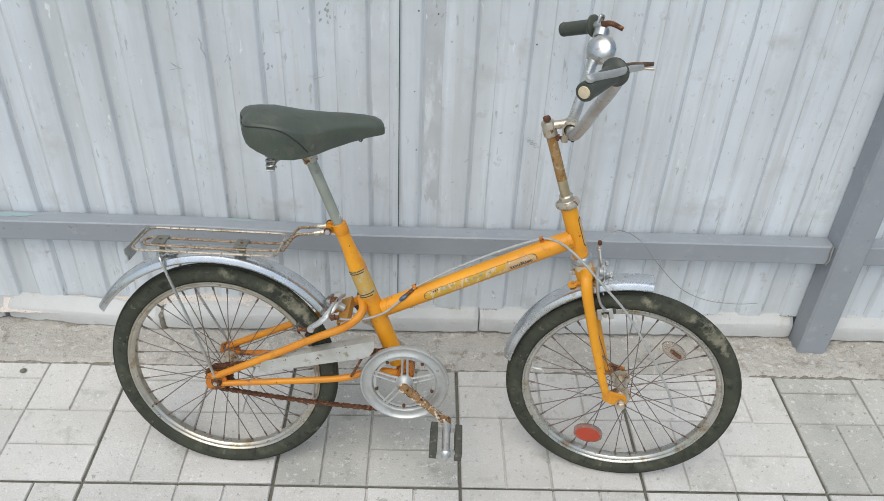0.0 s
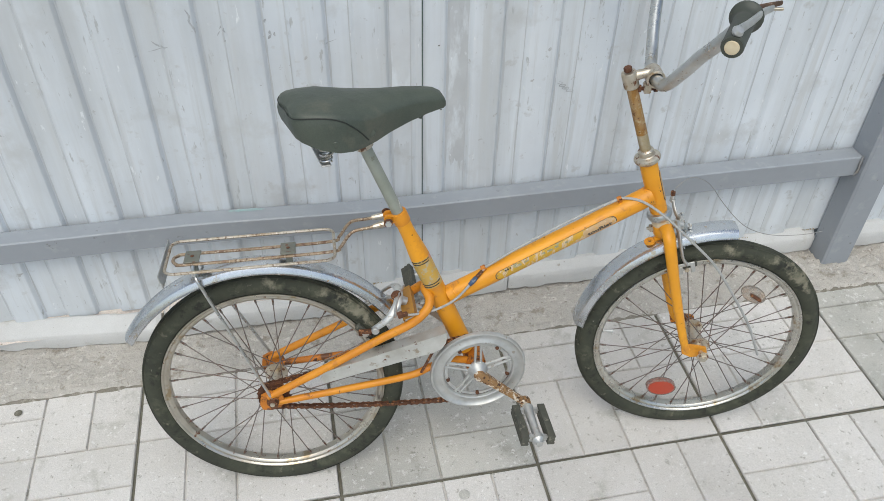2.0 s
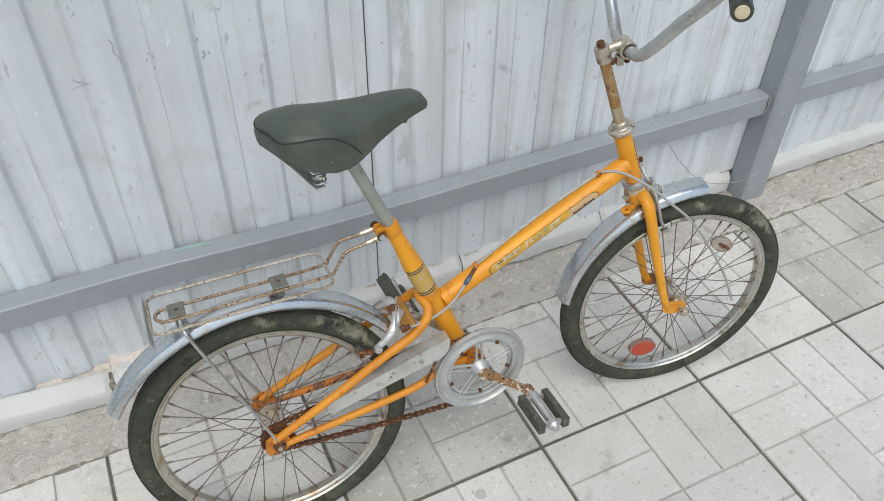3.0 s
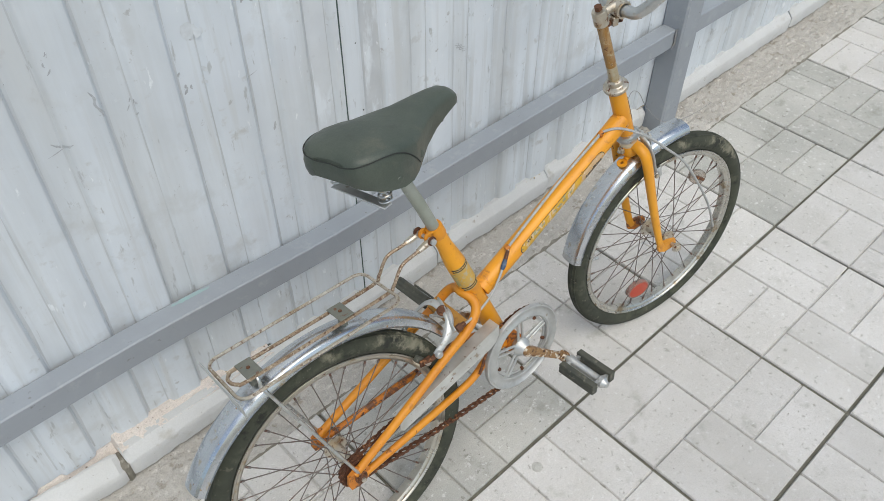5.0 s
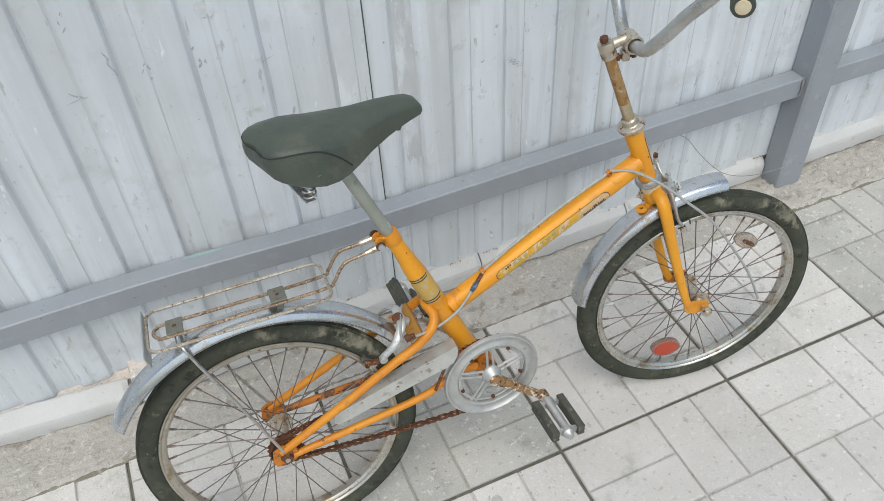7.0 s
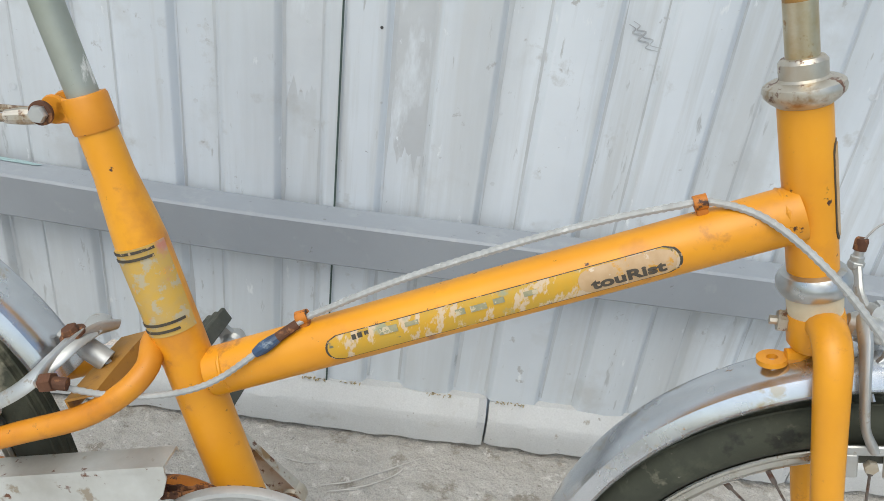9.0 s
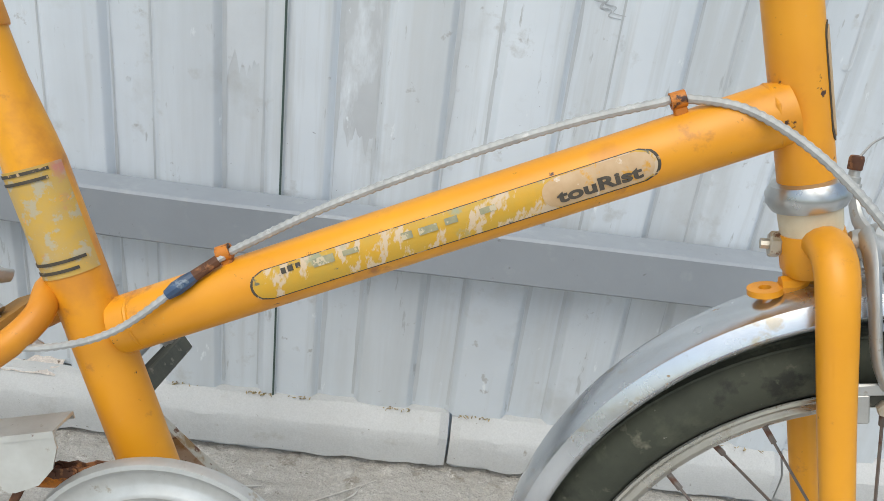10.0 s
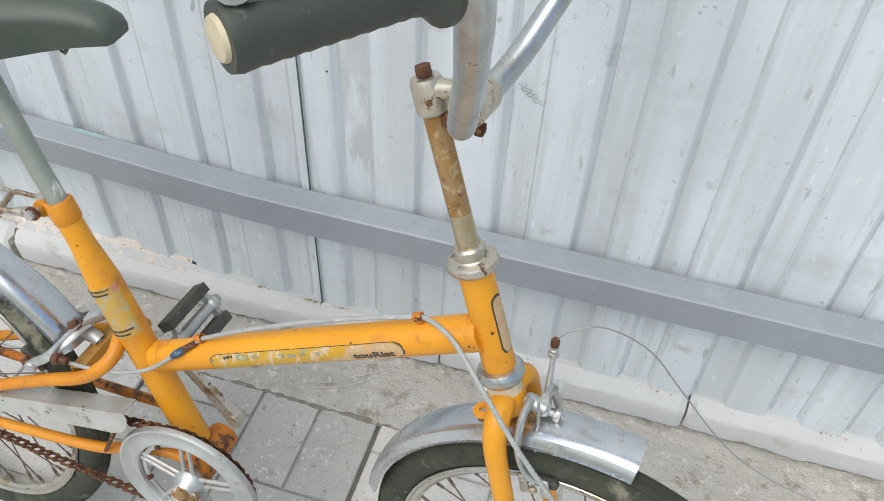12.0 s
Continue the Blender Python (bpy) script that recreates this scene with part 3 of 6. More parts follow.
for x0, x1, z0, z1, seed in ((0.0385, 0.0820, 0.455, 1.98, 1.0), (-0.0885, -0.0455, 0.52, 1.98, 2.0)):
    part("worn_patch", worn_patch(x0, x1, z0, z1, seed), PRIMER if x0 > 0 else PRIMER_FAINT, fence, "flat of the sheet worn to grey primer")

# ---- setting: ground ----
tagged(part("ground", block((60, 60, 0.1), (0, 0, -0.0575)), JOINT), "dirty sand bed under the paving slabs", "ground", "", "structure")


def strip_geo():
    xs, ys = np.r_[np.arange(-3.5, -1.6, 0.03), np.arange(-1.6, 2.4, 0.006), np.arange(2.4, 4.6, 0.02)], np.linspace(1.486, 1.70, 34)
    v, f, n = [], [], len(ys)
    for x in xs:
        for y in ys:
            rough = 1.0 + 0.9 * min(1.0, max(0.0, (x - 0.9) / 0.4)) + 0.5 * noise.noise((x * 4, y * 6, 8))
            z = 0.014 + 0.004 * noise.noise((x * 9, y * 9, 0)) + rough * (0.0038 * noise.noise((x * 40, y * 70, 1)) + 0.0036 * noise.noise((x * 110, y * 130, 5)))
            if y < 1.49:
                z = 0.002
            elif y < 1.51:
                z -= 0.003
            v.append((x, y + (0.005 * noise.noise((x * 14, 2, 0)) + 0.003 * noise.noise((x * 50, 7, 0)) if y < 1.50 else 0), z))
    for i in range(len(xs) - 1):
        for j in range(n - 1):
            a = i * n + j
            f.append((a, a + n, a + n + 1, a + 1))
    return v, f


tagged(part("concrete_strip", strip_geo(), STRIP, angle=60), "rough grey concrete strip along the fence foot", "strip", "", "structure")


def joint_dirt_geo():
    """A ragged ribbon of dirt where the slabs meet the concrete strip."""
    xs = np.arange(-3.4, 4.5, 0.006)
    v = []
    for x in xs:
        c = 1.4885 + 0.003 * noise.noise((x * 9, 4.0, 0))
        w = 0.0055 + 0.004 * noise.noise((x * 21, 1.0, 0)) + 0.003 * noise.noise((x * 70, 6.0, 0))
        z = 0.0026 + 0.0012 * noise.noise((x * 40, 2.0, 0))
        v += [(x, c - w - 0.002, -0.001), (x, c - w * 0.5, z), (x, c + w * 0.5, z + 0.002), (x, c + w + 0.004, 0.003)]
    return v, [(4 * i + k, 4 * i + k + 1, 4 * i + k + 5, 4 * i + k + 4) for i in range(len(xs) - 1) for k in range(3)]


tagged(part("joint_dirt", joint_dirt_geo(), DIRT, None, angle=60), "brown dirt packed along the edge of the paving", "dirt", "", "stuff")


def curb_geo(length, bold, back=0.085):
    """A curb stone lying on its side: square front, chamfered top running back under the sheet."""
    if bold:
        prof = [(0.006, 0.016), (0.016, 0.010), (0.019, 0.001), (0.030, 0.0), (0.045, -0.001), (0.059, 0.0), (0.063, 0.002), (0.070, 0.010), (0.079, 0.022), (0.086, 0.031), (0.088, 0.036), (0.087, 0.041), (0.065, 0.044), (0.008, 0.044)]
    else:
        prof = [(0.006, 0.016), (0.021, 0.012), (0.024, 0.001), (0.035, 0.0), (0.055, -0.001), (0.071, 0.0), (0.075, 0.002), (0.083, 0.009), (0.091, 0.017), (0.095, 0.022), (0.095, 0.038), (0.095, 0.25 * back + 0.028), (0.095, back), (0.008, back)]
    n = max(8, int(length / 0.012))
    v, f, k = [], [], len(prof)
    for i in range(n + 1):
        x = length * i / n
        end = min(x, length - x)
        worn = 0.006 * max(0.0, 1 - end / 0.014) ** 1.5
        low = 0.008 * noise.noise((x * 11 + length * 7, 3.0, 0.0)) + 0.004 * noise.noise((x * 45 + length, 9.0, 0.0))
        chip = 0.012 * max(0.0, noise.noise((x * 13 + length * 5, 1.0, 4.0)) - 0.42)
        for z, y in prof:
            c = 0.0013 * noise.noise((x * 30 + length * 9, y * 40, z * 40)) + 0.0009 * noise.noise((x * 110 + length * 9, y * 120, z * 120))
            edge = 1.0 if (0.05 if bold else 0.07) < z and y < 0.045 else 0.0
            dz = low if z < 0.031 and y < 0.05 else 0.0
            v.append((x, y + c + worn * (1 if y < 0.03 else 0) + chip * edge, z + c + dz - (worn + chip) * edge))
    for i in range(n):
        for q in range(k):
            r = (q + 1) % k
            f.append((i * k + q, (i + 1) * k + q, (i + 1) * k + r, i * k + r))
    f += [tuple(range(k))[::-1], tuple(n * k + q for q in range(k))]
    return v, f


for x0, x1, y0, turn in ((-3.3, -2.42, 1.600, 0.2), (-2.41, -1.162, 1.640, 0.3), (-1.150, -0.702, 1.648, -4.9), (-0.691, 0.2150, 1.613, 0.75), (0.2185, 0.6660, 1.626, 0.2), (0.6700, 1.1465, 1.630, 0.15), (1.24, 2.05, 1.622, 0.0), (2.06, 2.95, 1.622, 0.3), (2.96, 4.5, 1.625, 0.0)):
    c = part("curb_stone", curb_geo(x1 - x0, x0 < -1.0, 0.040 if -1.0 < x0 < -0.5 else 0.085), CURB, None, angle=25)
    c.matrix_world = pose(x0, y0, 0.0, 0, 0, turn)
    tagged(c, "white concrete curb stone lying against the fence foot", "curb stone", "curb stones along the fence", "structure")

# ---- pale scrapes on the strip ----
for pts in ([(-0.004, 1.517), (0.035, 1.530), (0.075, 1.556), (0.129, 1.592)], [(0.035, 1.517), (0.062, 1.529), (0.098, 1.556), (0.112, 1.580)], [(0.010, 1.508), (0.030, 1.514), (0.052, 1.520)], [(-0.060, 1.560), (-0.035, 1.556), (-0.012, 1.560)]):
    p = smooth_path([(x, y, 0.0) for x, y in pts], 8)
    q = [(x, y, 0.0172 + 0.004 * noise.noise((x * 9, y * 9, 0))) for x, y, _ in p]
    tagged(part("scrape", tube(q, [0.0004, 0.0013, 0.0007, 0.0012, 0.0004], 5), CHALK), "pale scrape mark on the concrete strip", "scrape", "", "structure")

# ---- setting: paving slabs, eight bricks each ----
SLAB_W = 0.45


def slab_geo(depth, seed):
    """One cast slab, eight brick faces divided by fine grooves; depth cuts its back row."""
    g, h, q = 0.0017, SLAB_W / 2, SLAB_W / 4
    edge = 0.0038
    rects = []
    for cx, cy, upright in ((0, 0, True), (1, 0, False), (0, 1, False), (1, 1, True)):
        for k in (0, 1):
            x0, y0 = cx * h + (k * q if upright else 0), cy * h + (0 if upright else k * q)
            rects.append((x0, y0, x0 + (q if upright else h), y0 + (h if upright else q)))
    geos = []
    rnd = random.Random(seed)
    for x0, y0, x1, y1 in rects:
        y1 = min(y1, depth)
        if y1 - y0 < 0.02:
            continue
        a = x0 + (edge if x0 < 0.001 else g)
        b = x1 - (edge if x1 > SLAB_W - 0.001 else g)
        c = y0 + (edge if y0 < 0.001 else g)
        d = y1 - (edge if y1 > SLAB_W - 0.001 or y1 == depth else g)
        z = rnd.uniform(-0.0008, 0.0008)
        ch = 0.002
        top = [(a + ch, c + ch, z), (b - ch, c + ch, z), (b - ch, d - ch, z), (a + ch, d - ch, z)]
        low = [(a, c, z - 0.0035), (b, c, z - 0.0035), (b, d, z - 0.0035), (a, d, z - 0.0035)]
        foot = [(x, y, -0.02) for x, y, _ in low]
        v = top + low + foot
        f = [(0, 1, 2, 3)] + [(4 + i, 4 + (i + 1) % 4, (i + 1) % 4, i) for i in range(4)] + [(8 + i, 8 + (i + 1) % 4, 4 + (i + 1) % 4, 4 + i) for i in range(4)]
        geos.append((v, f))
    e, d, z = 0.0038, (SLAB_W if depth > 0.44 else depth) - 0.0038, -0.0060
    v = [(e, e, z), (SLAB_W - e, e, z), (SLAB_W - e, d, z), (e, d, z)]
    v += [(x, y, -0.02) for x, y, _ in v]
    geos.append((v, [(0, 1, 2, 3)] + [(i, (i + 1) % 4, 4 + (i + 1) % 4, 4 + i) for i in range(4)]))
    return joined(*geos)


pavement = empty("pavement", pose(0, 0, 0), "pale grey concrete paving slabs with brick pattern", "pavement", "", "structure")
slab_meshes = [mesh_of("paving_slab", slab_geo(SLAB_W, s), SLAB, 20) for s in range(4)]
cut_meshes = [mesh_of("paving_slab", slab_geo(0.40, s + 9), SLAB, 20) for s in range(3)]
grey_meshes = [mesh_of("paving_slab", slab_geo(0.40, s + 19), SLAB_GREY, 20) for s in range(2)]
GREY_COLS = (-1, 2, 3, 5)
rnd = random.Random(5)
for row in range(-6, 1):
    for col in range(-8, 9):
        me = rnd.choice(slab_meshes if row else grey_meshes if col in GREY_COLS else cut_meshes)
        ob = new("paving_slab", me)
        ob.parent = pavement
        ob.matrix_basis = pose(0.15 + SLAB_W * col, 1.09 + SLAB_W * row, rnd.uniform(-0.001, 0.001), rnd.uniform(-0.15, 0.15), rnd.uniform(-0.15, 0.15), rnd.uniform(-0.1, 0.1))


# ---- pale sand filling the gap behind the forward curb stones ----
def sand_geo():
    xs, ys = np.arange(-2.2, -0.30, 0.006), np.linspace(1.634, 1.694, 12)
    v, f, n = [], [], len(ys)
    for x in xs:
        for y in ys:
            v.append((x, y, (0.052 + 0.030 * min(1.0, max(0.0, (y - 1.650) / 0.032)) if x < -0.69 else 0.0935 + 0.008 * min(1.0, max(0.0, (y - 1.655) / 0.02))) + 0.004 * noise.noise((x * 30, y * 30, 0)) + 0.003 * noise.noise((x * 110, y * 110, 2))))
    for i in range(len(xs) - 1):
        f += [(i * n + j, (i + 1) * n + j, (i + 1) * n + j + 1, i * n + j + 1) for j in range(n - 1)]
    return v, f


tagged(part("sand", sand_geo(), SAND, None, angle=60), "pale crumbly sand between curb stones and fence", "sand", "", "stuff")

tagged(part("curb_joint", block((0.018, 0.050, 0.068), (-0.6965, 1.638, 0.038), 0.006), DIRT), "grey dirt filling the gap between two curb stones", "dirt", "", "structure")

# ---- dry litter caught at the sheet's foot ----
rl = random.Random(11)
bits_v, bits_f = [], []
for a, b_, n in ((-0.80, -0.50, 14), (-0.52, -0.34, 8), (-0.155, -0.12, 12), (-0.06, -0.02, 20), (0.0, 0.03, 10), (0.12, 0.16, 16), (0.225, 0.27, 18), (0.58, 0.64, 8), (0.88, 0.93, 8), (1.10, 1.145, 18)):
    for _ in range(n):
        x = rl.uniform(a, b_)
        y, z = 1.6445 + bow(x) - abs(rl.gauss(0, 0.0022)), (0.0952 if x > -0.69 else 0.090) + abs(rl.gauss(0, 0.0012))
        L_, w = rl.uniform(0.0015, 0.0042), rl.uniform(0.0006, 0.0015)
        m = pose(x, y, z, rl.uniform(-25, 25), rl.uniform(-15, 15), rl.uniform(0, 180))
        k = len(bits_v)
        bits_v += [m @ Vector(p) for p in ((-L_, 0, 0), (0, -w, 0.0006), (L_, 0, 0), (0, w, 0.0006), (0, 0, -0.0006))]
        bits_f += [(k, k + 1, k + 2, k + 3), (k, k + 4, k + 1), (k + 1, k + 4, k + 2), (k + 2, k + 4, k + 3), (k + 3, k + 4, k)]
tagged(part("litter", ([tuple(p) for p in bits_v], bits_f), LITTER, None, angle=10), "dry brown leaf litter along the fence foot", "litter", "", "stuff")
pb = part("pebble", lathe([(0.0, -0.002), (0.007, -0.0015), (0.0095, 0.001), (0.006, 0.0035), (0.0, 0.004)], (-1.035, 1.45, 0.0015), (0, 0, 1), 9), JOINT)
tagged(pb, "small dark pebble on a paving slab", "pebble")
st = part("stain", lathe([(0.0, 0.0012), (0.009, 0.0011), (0.0125, 0.0003), (0.0125, -0.0005)], (-0.0335, 1.043, 0.0), (0, 0, 1), 14), SLAB_GREY, pavement, "dark round gum spot")

# ---- the bicycle: x ahead, y to its left, z up, from the rear wheel's foot ----
BIKE = pose(-0.4085, 1.1885, 0, -7.75, 0, -2.35)
bicycle = empty("bicycle", BIKE, "worn orange small-wheeled bicycle with rust, leaning against the fence", "bicycle")
WR = 0.265
HEAD = Vector((-math.cos(radians(71)), 0, math.sin(radians(71))))
PIVOT = Vector((0.897, 0, WR))
STEER = Matrix.Translation(PIVOT) @ Matrix.Rotation(radians(-8.8), 4, HEAD) @ Matrix.Translation(-PIVOT)
BB = (0.419, 0.0, 0.277)


def on_head(z):
    """The steering axis at height z."""
    return (0.7905 + (0.5873 - z) * 0.3443, 0.0, z)


def on_seat(z):
    """The seat tube's axis at height z."""
    return (0.2748 + (0.635 - z) * 0.378, 0.0, z)


def wheel(place, label, sprocket):
    """Tyre, rim, hub and 36 crossed spokes, axle along y."""
    hub_prof = [(0.0, -0.074), (0.0046, -0.074), (0.005, -0.040), (0.010, -0.039), (0.011, -0.032), (0.024, -0.031), (0.024, -0.028), (0.013, -0.025), (0.0125, 0.025), (0.024, 0.028), (0.024, 0.031), (0.011, 0.032), (0.010, 0.039), (0.005, 0.040), (0.0046, 0.074), (0.0, 0.074)]
    w = part("wheel", lathe(hub_prof, seg=28), RUSTY_CHROME, bicycle, label)
    w.matrix_basis = place
    a = np.linspace(0, 2 * math.pi, 20, endpoint=False)
    tp = [(WR - 0.0200 + 0.0200 * math.cos(t) * (1.0 if math.cos(t) > 0 else 1.15), 0.0188 * math.sin(t)) for t in a]
    tyre = part("tyre", lathe(tp, seg=96, closed=True), RUBBER, w, "black tyre with dusty sidewalls", angle=60)
    # tread: shoulder ribs round the tyre
    ribs = []
    for off in (-0.010, -0.0035, 0.0035, 0.010):
        r = WR - 0.0200 + 0.0200 * math.cos(math.asin(off / 0.0188)) - 0.0004
        ribs.append(lathe([(r, off - 0.0022), (r + 0.0014, off - 0.0015), (r + 0.0014, off + 0.0015), (r, off + 0.0022)], seg=96, closed=True))
    part("tread", joined(*ribs), RUBBER, tyre)
    rp = [(0.2262, 0.0146), (0.2270, 0.0134), (0.2262, 0.0118), (0.2190, 0.0112), (0.2150, 0.0085), (0.2140, 0.0000), (0.2150, -0.0085), (0.2190, -0.0112), (0.2262, -0.0118), (0.2270, -0.0134), (0.2262, -0.0146), (0.2244, -0.0150), (0.2228, -0.0140), (0.2212, -0.0118), (0.2190, -0.0116), (0.2170, -0.0122), (0.2150, -0.0112), (0.2120, -0.0085), (0.2110, -0.0000), (0.2120, 0.0085), (0.2150, 0.0112), (0.2170, 0.0122), (0.2190, 0.0116), (0.2212, 0.0118), (0.2228, 0.0140), (0.2244, 0.0150)]
    part("rim", lathe(rp, seg=96, closed=True), RIM_RUSTY if sprocket else RIM, w, "dull chromed steel rim with rust", angle=25)
    me = None
    for i in range(36):
        side = 1 if i % 2 else -1
        k = i // 2
        lean = 1 if k % 2 else -1
        a1 = 2 * math.pi * (i + 0.5) / 36
        ha = a1 + lean * radians(62)
        p0 = Vector((0.0215 * math.cos(ha), side * 0.0305, 0.0215 * math.sin(ha)))
        p1 = Vector((0.2105 * math.cos(a1), side * 0.003, 0.2105 * math.sin(a1)))
        d = p1 - p0
        if me is None:
            sp_len = d.length
            me = mesh_of("spoke", joined(tube([(0, 0, 0), (0, 0, sp_len)], 0.0011, 6), tube([(0, 0, sp_len - 0.014), (0, 0, sp_len + 0.003)], 0.0022, 6)), SPOKE)
        s = new("spoke", me)
        s.parent = w
        s.matrix_basis = Matrix.Translation(p0) @ Vector((0, 0, 1)).rotation_difference(d).to_matrix().to_4x4()
    for y in (-0.046, 0.046):
        part("axle_nut", joined(hexnut(0.0098, 0.008, (0, y * 1.46, 0), (0, 1, 0)), lathe([(0.005, -0.001), (0.0125, -0.001), (0.0125, 0.001), (0.005, 0.001)], (0, y * 1.38, 0), (0, 1, 0), 18, True)), RUSTED if sprocket else RUSTY_CHROME, w)
        part("cone_nut", hexnut(0.0085, 0.004, (0, y * 0.9, 0), (0, 1, 0)), RUSTED, w)
    return w


REAR = Matrix.Translation((0, -0.0035, 0.262)) @ Matrix.Rotation(radians(-3.3), 4, "Z") @ Matrix.Rotation(radians(-3.7), 4, "X")
rear_wheel = wheel(REAR, "rusty rear wheel with wire spokes", True)
FRONT = STEER @ Matrix.Translation((0.920, -0.006, 0.265))
front_wheel = wheel(FRONT, "front wheel with wire spokes and dusty tyre", False)

# valve, reflectors
va = radians(174)
vd = Vector((math.cos(va), 0, math.sin(va)))
part("valve", joined(tube([vd * 0.212, vd * 0.186], 0.003, 10), lathe([(0.0, 0), (0.0042, 0), (0.0042, 0.010), (0.0, 0.011)], vd * 0.196, -vd, 12), hexnut(0.0055, 0.004, vd * 0.208, vd)), ALLOY, front_wheel)


def oval_plate(rx, rz, t, origin, turn):
    a = np.linspace(0, 2 * math.pi, 28, endpoint=False)
    v = []
    for y, s in ((-t / 2, 0.93), (-t / 2 + 0.0015, 1.0), (t / 2 - 0.0015, 1.0), (t / 2, 0.93)):
        v += [(rx * s * math.cos(q), y, rz * s * math.sin(q)) for q in a]
    n = 28
    f = [tuple(range(n)), tuple(range(3 * n, 4 * n))[::-1]]
    for k in range(3):
        f += [(k * n + i, k * n + (i + 1) % n, (k + 1) * n + (i + 1) % n, (k + 1) * n + i) for i in range(n)]
    return moved((v, f), Matrix.Translation(origin) @ Matrix.Rotation(turn, 4, "Y"))


r1 = part("reflector", oval_plate(0.0335, 0.0235, 0.011, (-0.056, -0.014, -0.142), radians(8)), RED, front_wheel, "oval red plastic spoke reflector")
part("bezel", lathe([(0.0215, -0.006), (0.0245, -0.0055), (0.0245, 0.006), (0.0215, 0.006)], (0, 0, 0), (0, 1, 0), 28, True), CLEAR, r1, xf=Matrix.Translation((-0.056, -0.014, -0.142)) @ Matrix.Rotation(radians(8), 4, "Y") @ Matrix.Diagonal((1.40, 1, 0.98, 1)))
r2 = part("reflector", oval_plate(0.032, 0.018, 0.008, (0.098, -0.008, 0.128), radians(35)), CLEAR, front_wheel, "clear spoke reflector, cracked and browned")
part("bracket", moved(block((0.030, 0.012, 0.007), (0, 0, 0), 0.002), Matrix.Translation((0.102, -0.012, 0.124)) @ Matrix.Rotation(radians(35), 4, "Y")), RUSTED, r2)

# rear sprocket
teeth = []
for i in range(36):
    r = 0.0345 if i % 2 else 0.0295
    teeth.append((r * math.cos(2 * math.pi * i / 36), r * math.sin(2 * math.pi * i / 36)))
sv = [(x, y, z) for y in (-0.0015, 0.0015) for x, z in teeth]
sf = [tuple(range(36)), tuple(range(36, 72))[::-1]] + [(i, (i + 1) % 36, 36 + (i + 1) % 36, 36 + i) for i in range(36)]
part("sprocket", joined(moved((sv, sf), pose(0, -0.041, 0)), lathe([(0.0, -0.046), (0.022, -0.046), (0.024, -0.039), (0.022, -0.035), (0.0, -0.035)], seg=20)), RUSTED, rear_wheel, "rusted rear sprocket")

# ---- frame ----
seat_z = [0.646, 0.624, 0.595, 0.560, 0.545, 0.42, 0.30]
seat_r = [0.0138, 0.0140, 0.0146, 0.0182, 0.0194, 0.0196, 0.0196]
seat_geo = swept([on_seat(z) for z in seat_z], circle(1.0, 24), seat_r)
main_pts = [(0.764, -0.003, 0.6402), (0.66, -0.003, 0.5888), (0.56, -0.002, 0.5394), (0.46, -0.002, 0.4899), (0.366, 0, 0.4430)]
MAIN_R = 0.0197
main_geo = tube(main_pts, MAIN_R, 24, 4)
head_geo = swept([on_head(z) for z in (0.714, 0.708, 0.60, 0.590)], circle(1.0, 24), [0.0166, 0.0170, 0.0170, 0.0166])
bb_geo = lathe([(0.017, -0.036), (0.021, -0.036), (0.0215, -0.033), (0.0215, 0.033), (0.021, 0.036), (0.017, 0.036)], BB, (0, 1, 0), 24)
frame_ob = part("frame", joined(seat_geo, main_geo, head_geo), ORANGE, bicycle, "orange painted steel frame with chips and rust spots", angle=50)
part("bottom_bracket", bb_geo, ORANGE_RUSTY, frame_ob, "rusty brown bottom bracket shell")


def weld_ring(centre, axis, r, seed, rise=0.0):
    ax = Vector(axis).normalized()
    u = ax.orthogonal().normalized()
    w = ax.cross(u)
    rn = random.Random(seed)
    pts = []
    for i in range(25):
        t = 2 * math.pi * i / 24
        pts.append(Vector(centre) + (u * math.cos(t) + w * math.sin(t)) * r + ax * rise * math.cos(2 * t))
    return tube(pts, [0.0006 + 0.0016 * rn.random() for _ in pts], 8)


part("weld_bead", weld_ring((0.7545, -0.003, 0.6360), (0.91, 0, 0.42), 0.0187, 3), ORANGE, frame_ob)
part("weld_bead", weld_ring((0.3790, -0.001, 0.4495), (0.90, 0, 0.43), 0.0187, 4), ORANGE, frame_ob)
# clamp collar with two ears at the back
part("seat_collar", joined(swept([on_seat(z) for z in (0.6485, 0.6465, 0.6265, 0.6245)], circle(1.0, 24), [0.0150, 0.0160, 0.0160, 0.0154]),
                           lathe([(0.0, -0.003), (0.0095, -0.003), (0.0105, 0.0), (0.0095, 0.003), (0.0, 0.003)], (0.253, -0.008, 0.6375), (0, 1, 0), 18), lathe([(0.0, -0.003), (0.0095, -0.003), (0.0105, 0.0), (0.0095, 0.003), (0.0, 0.003)], (0.253, 0.008, 0.6375), (0, 1, 0), 18),
                           block((0.014, 0.006, 0.017), (0.261, -0.008, 0.6375), 0.002), block((0.014, 0.006, 0.017), (0.261, 0.008, 0.6375), 0.002)), ORANGE_WORN, frame_ob, "rust-stained orange seat clamp collar")
for y in (-0.0195, 0.0195):
    part("clamp_washer", lathe([(0.0, -0.0015), (0.0085, -0.0015), (0.0085, 0.0015), (0.0, 0.0015)], (0.250, y, 0.6370), (0, 1, 0), 18), RUSTED, frame_ob)
